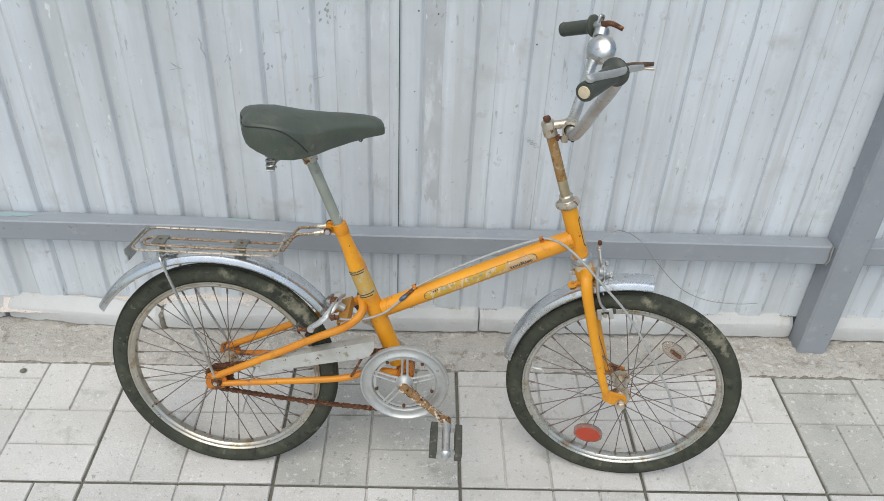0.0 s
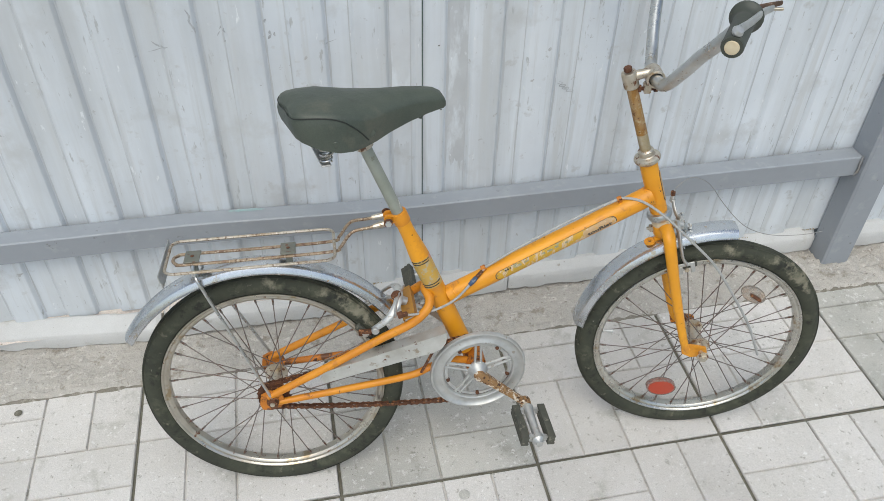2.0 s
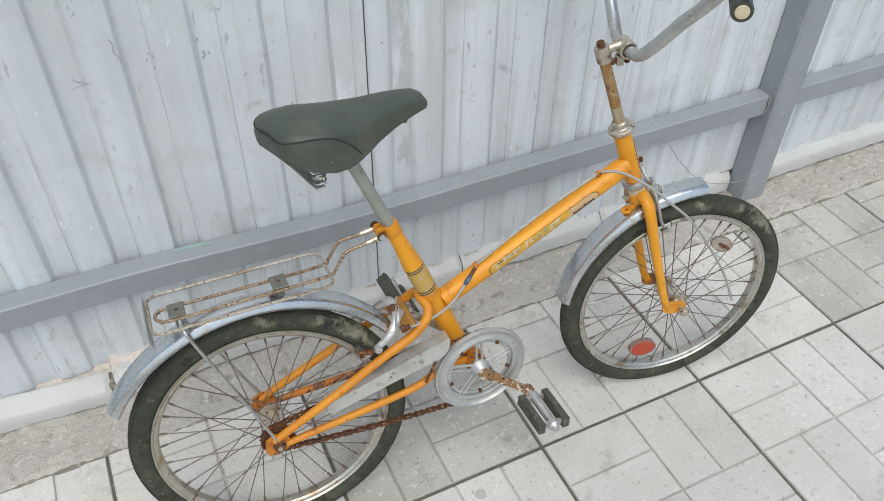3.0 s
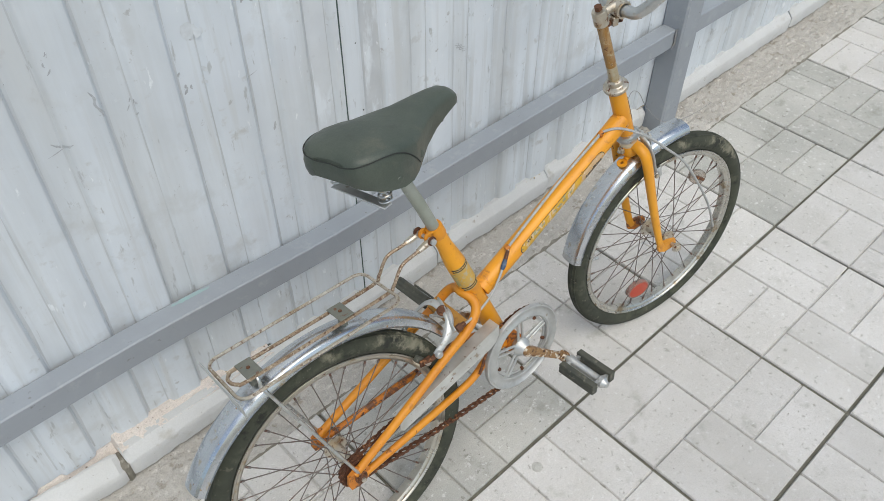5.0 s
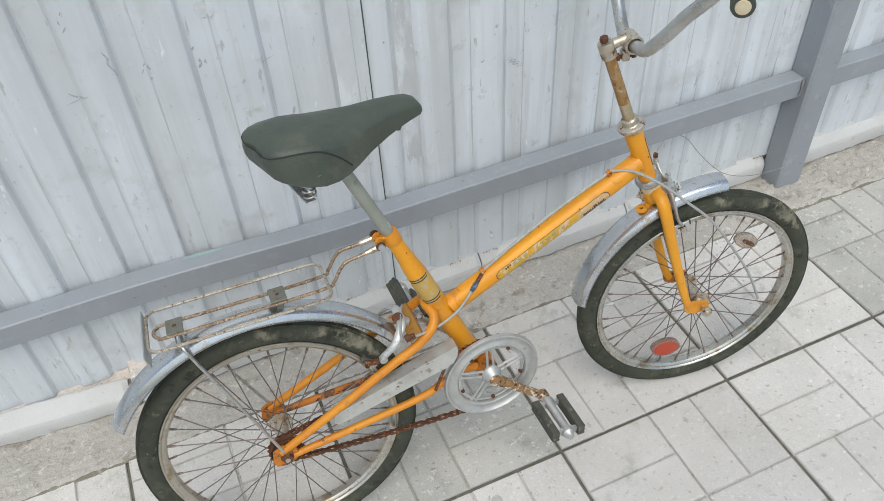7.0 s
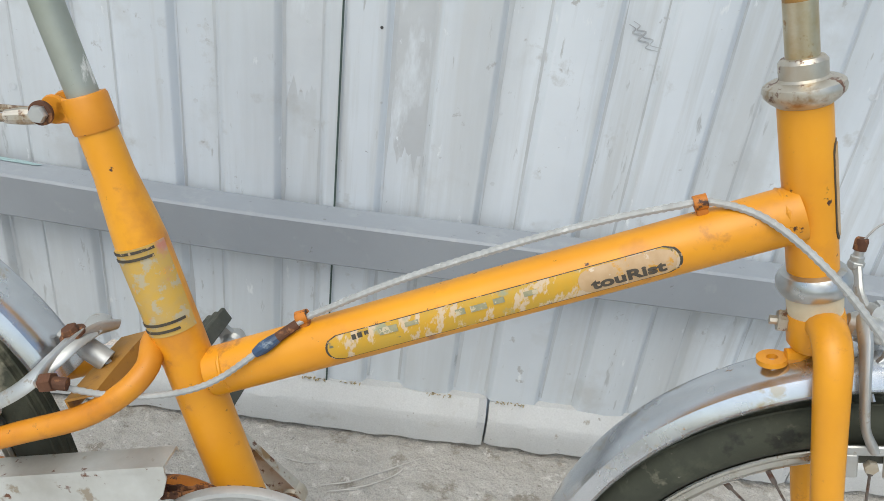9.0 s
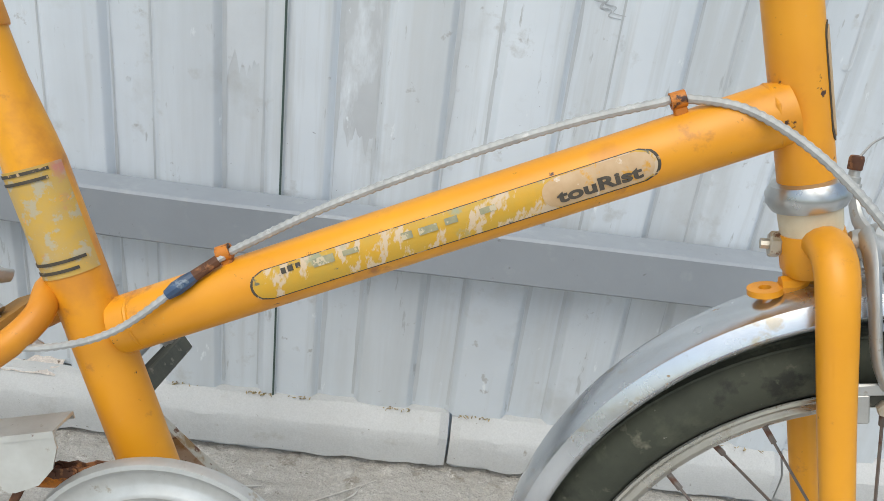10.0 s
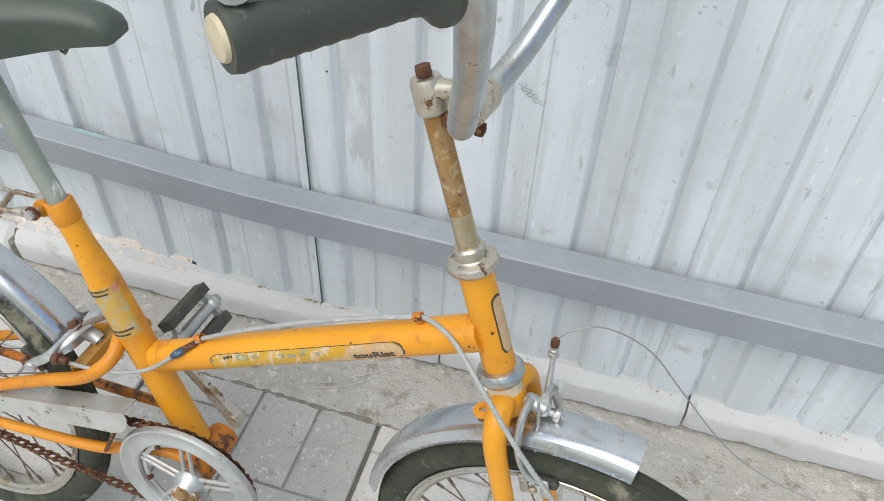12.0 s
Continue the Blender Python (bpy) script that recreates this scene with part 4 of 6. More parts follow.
part("clamp_bolt", joined(tube([(0.250, -0.024, 0.637), (0.250, 0.024, 0.637)], 0.0035, 10), hexnut(0.0062, 0.006, (0.250, -0.0235, 0.637), (0, 1, 0)), hexnut(0.0062, 0.006, (0.250, 0.0235, 0.637), (0, 1, 0))), ALLOY, frame_ob)
# stays: one hoop from dropout to dropout behind the seat tube
hoop = [(-0.012, -0.060, 0.274), (0.12, -0.056, 0.338), (0.22, -0.051, 0.388), (0.280, -0.048, 0.415), (0.312, -0.043, 0.439), (0.324, -0.027, 0.455), (0.318, 0, 0.464)]
hoop = hoop + [(x, -y, z) for x, y, z in hoop[-2::-1]]
part("seat_stay_hoop", tube(hoop, [0.0078, 0.0084, 0.0090, 0.0092, 0.0092, 0.0092, 0.0092, 0.0090, 0.0084, 0.0078], 14, 5), ORANGE_WORN, frame_ob)
for s in (-1, 1):
    st = [(-0.004, s * 0.060, 0.257), (0.14, s * 0.054, 0.267), (0.275, s * 0.048, 0.279), (0.325, s * 0.040, 0.292), (0.372, s * 0.027, 0.290), (0.41, s * 0.022, 0.281)]
    part("chain_stay", tube(st, [0.0068, 0.0074, 0.0076, 0.0078, 0.0080, 0.0080], 14, 5), ORANGE_WORN if s < 0 else ORANGE_RUSTY, frame_ob)
    dv = [(-0.030, 0.258), (-0.026, 0.244), (-0.008, 0.240), (0.012, 0.248), (0.020, 0.262), (0.014, 0.284), (-0.008, 0.290), (-0.026, 0.280)]
    v = [(x, s * 0.060 + y, z) for y in (-0.003, 0.003) for x, z in dv]
    f = [tuple(range(8)), tuple(range(8, 16))[::-1]] + [(i, (i + 1) % 8, 8 + (i + 1) % 8, 8 + i) for i in range(8)]
    part("dropout", (v, f), ORANGE_RUSTY, frame_ob, "rusty orange dropout plate")
# folded sheet channel across the stays that carries the rear brake
def channel_geo():
    prof = [(0.0010, -0.013), (0.0010, 0.013), (-0.012, 0.0145), (-0.012, 0.0130), (-0.0010, 0.0115), (-0.0010, -0.0115), (-0.012, -0.0130), (-0.012, -0.0145)]
    return swept([(0.280, y, 0.431 + 0.10 * (y + 0.046) * (1 - (y + 0.046) / 0.184)) for y in np.linspace(-0.046, 0.046, 9)], prof, None, (-0.42, 0, 0.91))


part("brake_bridge", channel_geo(), BRIDGE, frame_ob, "rust-stained folded orange brake bridge", angle=20)
# cable clips welded on the main tube
for u, z, turn in ((0.4370, 0.5005, 26), (0.7005, 0.6328, 24)):
    part("cable_clip", moved(joined(lathe([(0.0030, -0.0045), (0.0052, -0.0045), (0.0052, 0.0045), (0.0030, 0.0045)], (0, 0, 0.006), (1, 0, 0), 14, True), block((0.008, 0.005, 0.006), (0, 0, -0.001), 0.001)), pose(u, -0.006, z, 0, -turn, 0)), ORANGE_RUSTY, frame_ob)


# stickers lie 0.6 mm proud of their tubes
def tube_patch(p0, p1, r, a0, a1, ends=0, n=24, m=8):
    """A patch of a tube's skin from p0 to p1, from angle a0 to a1 (degrees from the near side, upward); ends: rounded."""
    p0, p1 = Vector(p0), Vector(p1)
    ax = (p1 - p0).normalized()
    near = Vector((0, -1, 0))
    up = ax.cross(near).normalized()
    if abs(ax.z) > 0.9 and up.x > 0:
        up = -up
    elif abs(ax.z) <= 0.9 and up.z < 0:
        up = -up
    v, f = [], []
    L = (p1 - p0).length
    half = radians(a1 - a0) / 2 * r
    for lift in (0.0006, -0.0006):
        for i in range(n + 1):
            for j in range(m + 1):
                t, b = i / n, j / m * 2 - 1
                x = t * L
                if ends:
                    inset = half * (1 - math.sqrt(max(0.0, 1 - b * b)))
                    x = inset + t * (L - 2 * inset)
                a = radians((a0 + a1) / 2 + b * (a1 - a0) / 2)
                v.append(p0 + ax * x + (near * math.cos(a) + up * math.sin(a)) * (r + lift))
    k = (n + 1) * (m + 1)
    for i in range(n):
        for j in range(m):
            q = i * (m + 1) + j
            f.append((q, q + 1, q + m + 2, q + m + 1))
    rim = [j for j in range(m + 1)] + [i * (m + 1) + m for i in range(1, n + 1)] + [n * (m + 1) + j for j in range(m - 1, -1, -1)] + [i * (m + 1) for i in range(n - 1, 0, -1)]
    f += [(rim[i], rim[(i + 1) % len(rim)], k + rim[(i + 1) % len(rim)], k + rim[i]) for i in range(len(rim))]
    return [tuple(q) for q in v], f


MA, MB = Vector((0.4610, -0.002, 0.4904)), Vector((0.6905, -0.003, 0.6040))
MAX = (MB - MA).normalized()
part("sticker", tube_patch(MA - MAX * 0.004, MB + MAX * 0.001, MAIN_R - 0.0001, -29.5, 30, 1), BLACK, frame_ob, "black sticker outline")
stk = part("sticker", tube_patch(MA - MAX * 0.002, MB - MAX * 0.001, MAIN_R + 0.0005, -26, 28, 1), STICKER, frame_ob, "peeling yellow and cream maker's sticker with a printed word")
part("name_field", tube_patch(MA + MAX * 0.186, MB - MAX * 0.003, MAIN_R + 0.0010, -24, 26, 1), STICKER_PALE, stk)


def lettered(text, size, start, ax, r, angle):
    """Built-in letters laid round a tube."""
    cu = bpy.data.curves.new("letters", "FONT")
    cu.body, cu.size, cu.extrude, cu.offset = text, size, 0.0003, 0.0006
    ob = bpy.data.objects.new("letters", cu)
    scene.collection.objects.link(ob)
    me = bpy.data.meshes.new_from_object(ob.evaluated_get(bpy.context.evaluated_depsgraph_get()))
    bpy.data.objects.remove(ob)
    near = Vector((0, -1, 0))
    up = ax.cross(near).normalized()
    up = up if up.z > 0 else -up
    wide = max(v.co.x for v in me.vertices)
    for v in me.vertices:
        a = radians(angle) + v.co.y * 0.60 / r
        v.co = Vector(start) + ax * v.co.x + (near * math.cos(a) + up * math.sin(a)) * (r + v.co.z)
    me.materials.append(LETTER)
    o = new("printed_word", me)
    o.parent = stk
    return wide


lettered("touRist", 0.0172, MA + MAX * 0.1945, MAX, MAIN_R + 0.0018, -16)
# unreadable remnants of an older word
for k, (x, w, lo, hi) in enumerate(((0.019, 0.003, 12, 22), (0.0235, 0.0035, 13, 23), (0.029, 0.003, 15, 23), (0.040, 0.014, 6, 20), (0.060, 0.010, 9, 18), (0.098, 0.007, 4, 16), (0.109, 0.012, 3, 15), (0.126, 0.008, 6, 17), (0.148, 0.010, 5, 15))):
    part("printed_bar", tube_patch(MA + MAX * x, MA + MAX * (x + w), MAIN_R + 0.0011, lo, hi, 0, 3, 3), BLACK if k < 3 else INK, stk)
BA, BB2 = Vector(on_seat(0.545)), Vector(on_seat(0.478))
band = part("sticker", tube_patch(BA, BB2, 0.0196, -80, 56, 0, 12, 20), BAND, frame_ob, "faded yellow and pink band sticker")
part("pink_edge", tube_patch(on_seat(0.530), on_seat(0.490), 0.0196, 57, 84, 0, 8, 6), PINK, band)
for z, lo, hi in ((0.5435, -50, 62), (0.5385, -44, 60), (0.4885, -58, 66), (0.4830, -40, 60)):
    part("stripe", tube_patch(on_seat(z), on_seat(z - 0.0019), 0.0203, lo, hi, 0, 2, 20), BLACK, band)
hb = part("sticker", tube_patch(Vector(on_head(0.688)), Vector(on_head(0.622)), 0.0170, -96, -46, 1, 16, 8), BLACK, frame_ob, "faded head badge sticker with a black outline")
part("badge_field", tube_patch(Vector(on_head(0.6855)), Vector(on_head(0.6245)), 0.0176, -94, -51, 1, 16, 8), STICKER_PALE, hb)

# ---- steering: fork, headset, stem, handlebar ----
HX = STEER
hs = [(0.0166, 0.711), (0.0215, 0.7145), (0.0248, 0.7180), (0.0254, 0.7210), (0.0246, 0.7240), (0.0215, 0.7258), (0.0165, 0.7266), (0.0150, 0.7280), (0.0150, 0.7370), (0.0130, 0.7395), (0.0105, 0.7400)]


def head_lathe(prof, seg=28):
    """Rows of (radius, height z on the steering axis)."""
    k = 1 / HEAD.z
    z0 = prof[0][1]
    return lathe([(r, (z - z0) * k) for r, z in prof], on_head(z0), HEAD, seg)


headset = part("headset", head_lathe(hs), RUSTY_CHROME, bicycle, "dull rusty steel headset", HX)
part("lower_cup", head_lathe([(0.0168, 0.602), (0.0215, 0.601), (0.0248, 0.596), (0.0248, 0.591), (0.0220, 0.586), (0.0170, 0.585)]), CHROME_DULL, headset, xf=HX)
part("crown_race", head_lathe([(0.0160, 0.587), (0.0190, 0.586), (0.0182, 0.568), (0.0160, 0.566)]), CREAM, headset, "cream painted crown race", HX)
fork = None
for s in (-1, 1):
    bl = [(0.800, s * 0.004, 0.563), (0.802, s * 0.022, 0.568), (0.805, s * 0.040, 0.558), (0.811, s * 0.048, 0.530), (0.830, s * 0.049, 0.458), (0.852, s * 0.050, 0.380), (0.875, s * 0.051, 0.305), (0.885, s * 0.051, 0.278), (0.892, s * 0.051, 0.268)]
    g = tube(bl, [0.0135, 0.0135, 0.0128, 0.0122, 0.0112, 0.0102, 0.0090, 0.0082, 0.0075], 16, 5, 0.86, (1, 0, 0))
    dv = [(0.876, 0.276), (0.880, 0.260), (0.900, 0.250), (0.922, 0.252), (0.934, 0.262), (0.930, 0.276), (0.906, 0.282), (0.890, 0.284)]
    v = [(x, s * 0.0515 + y, z) for y in (-0.003, 0.003) for x, z in dv]
    f = [tuple(range(8)), tuple(range(8, 16))[::-1]] + [(i, (i + 1) % 8, 8 + (i + 1) % 8, 8 + i) for i in range(8)]
    if fork is None:
        crown = head_lathe([(0.0, 0.572), (0.019, 0.571), (0.020, 0.566), (0.020, 0.550), (0.017, 0.545), (0.0, 0.545)])
        fork = part("fork", joined(g, crown), ORANGE, bicycle, "orange fork with chipped paint", HX, 50)
        part("fork_end", (v, f), ORANGE, fork, xf=HX)
    else:
        part("blade", g, ORANGE, fork, xf=HX, angle=50)
        part("fork_end", (v, f), ORANGE_RUSTY, fork, xf=HX)
# ear behind the crown that holds the fender
part("fender_tab", joined(moved(lathe([(0.004, -0.002), (0.011, -0.002), (0.011, 0.002), (0.004, 0.002)], (0, 0, 0), (0, 0, 1), 18, True), pose(0.778, -0.006, 0.529, 0, -16, 0)), tube([(0.786, -0.006, 0.534), (0.797, -0.004, 0.538), (0.800, 0, 0.554)], [0.006, 0.006, 0.005], 8, 3, 0.9)), ORANGE, fork, xf=HX)
part("crown_nut", joined(hexnut(0.0085, 0.007, (0.7775, 0, 0.558), (1, 0, 0.1)), tube([(0.769, 0, 0.557), (0.80, 0, 0.560)], 0.0035, 8)), RUSTY_CHROME, fork, xf=HX)

stem = part("stem", tube([on_head(0.772), on_head(0.82), on_head(0.868)], 0.0103, 18), GILT_RUST, bicycle, "brown-stained quill stem", HX)
part("quill", tube([on_head(0.735), on_head(0.755), on_head(0.7722)], 0.0104, 18), QUILL, stem, "chromed lower quill streaked with brown", HX)
sx, _, sz = on_head(0.880)
stem_head = joined(swept([on_head(z) for z in (0.864, 0.866, 0.890, 0.894)], circle(1.0, 20), [0.0120, 0.0140, 0.0140, 0.0125]),
                   tube([(sx, 0, 0.884), (sx + 0.020, 0, 0.890), (sx + 0.036, 0, 0.892), (sx + 0.048, 0, 0.886)], [0.010, 0.0085, 0.0088, 0.010], 14, 4),
                   lathe([(0.0125, -0.017), (0.0165, -0.016), (0.0165, 0.016), (0.0125, 0.017)], (0.731, 0, 0.886), (0, 1, 0), 24, True),
                   block((0.013, 0.018, 0.018), (0.722, 0, 0.864), 0.002))
part("stem_head", stem_head, RUSTY_CHROME, stem, "chromed stem head with brown stains", HX)
part("expander_bolt", hexnut(0.0075, 0.009, on_head(0.899), HEAD), RUSTED, stem, xf=HX)
part("clamp_bolt", joined(tube([(0.706, 0, 0.862), (0.742, 0, 0.862)], 0.0038, 8), hexnut(0.0075, 0.007, (0.708, 0, 0.862), (1, 0, 0)), hexnut(0.0070, 0.006, (0.738, 0, 0.862), (1, 0, 0))), RUSTED, stem, xf=HX)
bar_n = [(0.731, 0, 0.886), (0.733, -0.020, 0.885), (0.740, -0.044, 0.889), (0.755, -0.075, 0.925), (0.7695, -0.105, 0.966), (0.782, -0.135, 1.000), (0.793, -0.162, 1.0336), (0.797, -0.178, 1.055), (0.794, -0.192, 1.066), (0.786, -0.205, 1.067), (0.764, -0.250, 1.064), (0.744, -0.288, 1.061)]
bar_f = [(0.731, 0, 0.886), (0.731, 0.020, 0.884), (0.734, 0.040, 0.887), (0.741, 0.075, 0.905), (0.750, 0.120, 0.937), (0.770, 0.200, 0.997), (0.776, 0.226, 1.016), (0.770, 0.238, 1.024), (0.756, 0.247, 1.020), (0.724, 0.268, 1.007), (0.696, 0.288, 0.997)]
bar = part("handlebar", tube(bar_f[:0:-1] + bar_n, 0.0112, 18, 5), CHROME_DULL, bicycle, "high-rise chromed handlebar with spotted plating", HX)


def grip(path, label, end_mat):
    d = Vector(path[-1]) - Vector(path[0])
    n = d.normalized()
    L = d.length
    prof = [(0.0112, -0.004), (0.0200, -0.003), (0.0240, 0.0), (0.0240, 0.004), (0.0205, 0.007), (0.0165, 0.012), (0.0150, 0.02)]
    for i in range(8):
        z = 0.024 + i * (L - 0.03) / 8
        prof += [(0.0155, z), (0.0150, z + 0.003)]
    prof += [(0.0158, L - 0.004), (0.0148, L), (0.0, L)]
    g = part("grip", lathe(prof, path[0], n, 22), GRIP, bar, label, HX)
    part("end_plug", lathe([(0.0, 0), (0.0102, 0), (0.0094, 0.0022), (0.0, 0.003)], Vector(path[0]) + n * L, n, 20), end_mat, g, xf=HX)


grip([(0.789, -0.200, 1.068), (0.741, -0.294, 1.061)], "dark grey-green plastic grip with flange and cream end", CREAM)
grip([(0.757, 0.246, 1.021), (0.690, 0.292, 0.995)], "dark grey-green plastic grip", GRIP)


def lever(path, r):
    return tube(path, r, 12, 4, 0.55)


lv = part("brake_lever", lever([(0.749, -0.285, 1.0817), (0.768, -0.260, 1.079), (0.786, -0.235, 1.0765), (0.812, -0.200, 1.0745), (0.832, -0.180, 1.0725)], [0.0080, 0.0070, 0.0070, 0.0065, 0.005]), ALLOY, bar, "grey alloy brake lever", HX)
part("lever_bracket", tube([(0.793, -0.190, 1.070), (0.815, -0.184, 1.0755), (0.849, -0.166, 1.0755)], [0.008, 0.0055, 0.0036], 10, 3, 0.6), BRACKET, lv, "dark browned lever bracket", HX)
part("lever_end", block((0.026, 0.005, 0.004), (0.838, -0.173, 1.069), 0.001), RUSTY_CHROME, lv, xf=HX)
part("knob", lathe([(0.0, -0.006), (0.006, -0.005), (0.0085, 0), (0.006, 0.005), (0.0, 0.006)], (0.746, -0.289, 1.082), (0.3, -0.5, 0.8), 14), ALLOY, lv, xf=HX)
lf = part("brake_lever", tube([(0.770, 0.226, 1.030), (0.790, 0.222, 1.035), (0.815, 0.215, 1.027)], [0.007, 0.006, 0.005], 10, 3, 0.6), RUSTED, bar, "rusted stub of a brake lever", HX)
part("lever_bracket", joined(lathe([(0.0125, -0.009), (0.017, -0.008), (0.017, 0.008), (0.0125, 0.009)], (0.772, 0.222, 1.012), (0.1, 0.5, 0.6), 18, True), tube([(0.762, 0.215, 1.036), (0.766, 0.219, 1.050), (0.772, 0.226, 1.047), (0.770, 0.230, 1.036)], 0.0035, 8, 3)), CHROME_DULL, lf, xf=HX)
bell_at, bell_ax = Vector((0.774, 0.170, 0.994)), Vector((-0.25, -0.75, 0.45))
bell = part("bell", lathe([(0.0, 0.015), (0.012, 0.0145), (0.021, 0.0120), (0.0275, 0.0070), (0.0300, 0.0), (0.0312, -0.001), (0.0295, -0.003), (0.0285, -0.012), (0.022, -0.018), (0.0, -0.019)], bell_at, bell_ax, 32), CHROME_DULL, bar, "round chromed bell with rust freckles", HX, 50)
part("bell_clamp", lathe([(0.0112, -0.006), (0.014, -0.006), (0.014, 0.006), (0.0112, 0.006)], (0.762, 0.180, 0.975), (0.25, 0.6, 0.6), 18, True), CHROME_DULL, bell, xf=HX)

# ---- seat post and saddle ----
post_ob = part("seat_post", tube([on_seat(0.60), on_seat(0.70), (0.2105, 0.005, 0.80)], 0.0112, 18), POST_STEEL, bicycle, "dull grey steel seat post")
SEC = [  # u, half width, top, shoulder, bottom of skirt
    (0.0850, 0.030, 0.8795, 0.878, 0.844), (0.0872, 0.042, 0.8850, 0.882, 0.841), (0.0930, 0.053, 0.8900, 0.885, 0.837), (0.104, 0.0630, 0.8930, 0.886, 0.831), (0.122, 0.0715, 0.8940, 0.885, 0.824), (0.148, 0.0760, 0.8925, 0.882, 0.818), (0.172, 0.0745, 0.890, 0.876, 0.816),
    (0.195, 0.068, 0.886, 0.869, 0.816), (0.220, 0.057, 0.884, 0.867, 0.818), (0.250, 0.043, 0.8835, 0.867, 0.824), (0.290, 0.031, 0.8815, 0.868, 0.832), (0.325, 0.026, 0.8785, 0.868, 0.839),
    (0.347, 0.024, 0.8740, 0.865, 0.843), (0.3585, 0.022, 0.8680, 0.861, 0.844), (0.3640, 0.018, 0.860, 0.856, 0.846)]


def crown_share(u):
    """Crown width over skirt width: the rear panels lean in towards the top."""
    w = min(1.0, max(0.0, (0.220 - u) / 0.06))
    w = w * w * (3 - 2 * w)
    return 0.93 - 0.07 * w, 0.94 + 0.06 * w


def rear_lean(u, z):
    """The rear face leans out towards its foot."""
    return 0.012 * (1.0 - abs(min(1.0, max(-1.0, (z - 0.862) / 0.034))) ** 1.6) * min(1.0, max(0.0, (0.130 - u) / 0.03))


def pulled(u, y):
    """The cover has slipped back on the fence side."""
    return 0.20 * max(0.0, y) * min(1.0, max(0.0, (0.21 - u) / 0.08))


def saddle_geo(sec):
    v, f = [], []
    n = 21
    for u, a, top, sh, bot in sec:
        cs, ce = crown_share(u)
        for i in range(n):
            t = i / (n - 1) * 2 - 1
            s = -1 if t < 0 else 1
            q = abs(t)
            if q < 0.55:  # crown
                x = q / 0.55
                y, z = a * cs * x, top - (top - sh) * x**2.6
            elif q < 0.72:  # shoulder
                x = (q - 0.55) / 0.17
                y, z = a * (cs + 0.07 * math.sin(x * math.pi / 2)), sh - 0.008 * x**1.5
            else:  # skirt
                x = (q - 0.72) / 0.28
                y, z = a * (cs + 0.07 + (ce - cs - 0.07) * x), sh - 0.008 - (sh - 0.008 - bot) * x
            d = 0.0012 * noise.noise((u * 40, y * 40, z * 40))
            v.append((u - rear_lean(u, z) - pulled(u, s * y), s * (y + d), z + d))
    m = len(sec)
    for i in range(m - 1):
        for j in range(n - 1):
            a = i * n + j
            f.append((a, a + n, a + n + 1, a + 1))
    inner = len(v)
    for i in range(m):
        u, a, top, sh, bot = sec[i]
        for j in range(n):
            x, y, z = v[i * n + j]
            v.append((x + (0.004 if i == 0 else -0.003 if i == m - 1 else 0), y * 0.95, z - 0.004 if 3 < j < n - 4 else z))
    for i in range(m - 1):
        for j in range(n - 1):
            a = inner + i * n + j
            f.append((a, a + 1, a + n + 1, a + n))
    for i in range(m - 1):
        for j in (0, n - 1):
            a = i * n + j
            f.append((a, a + n, inner + a + n, inner + a))
    for i in (0, m - 1):
        for j in range(n - 1):
            a = i * n + j
            f.append((a, a + 1, inner + a + 1, inner + a))
    f += [tuple(range(n)), tuple(range((m - 1) * n, m * n))]
    return v, f


SX = Matrix.Translation((0.21, 0.008, 0)) @ Matrix.Rotation(radians(11.5), 4, "Z") @ Matrix.Translation((0.155, 0, -0.002)) @ Matrix.Diagonal((0.96, 1.0, 1.0, 1.0)) @ Matrix.Translation((-0.365, 0, 0))
saddle = part("saddle", saddle_geo(SEC), VINYL, bicycle, "worn grey-green vinyl saddle", SX, 50)


def half_width(u):
    return float(np.interp(u, [s[0] for s in SEC], [s[1] for s in SEC]))


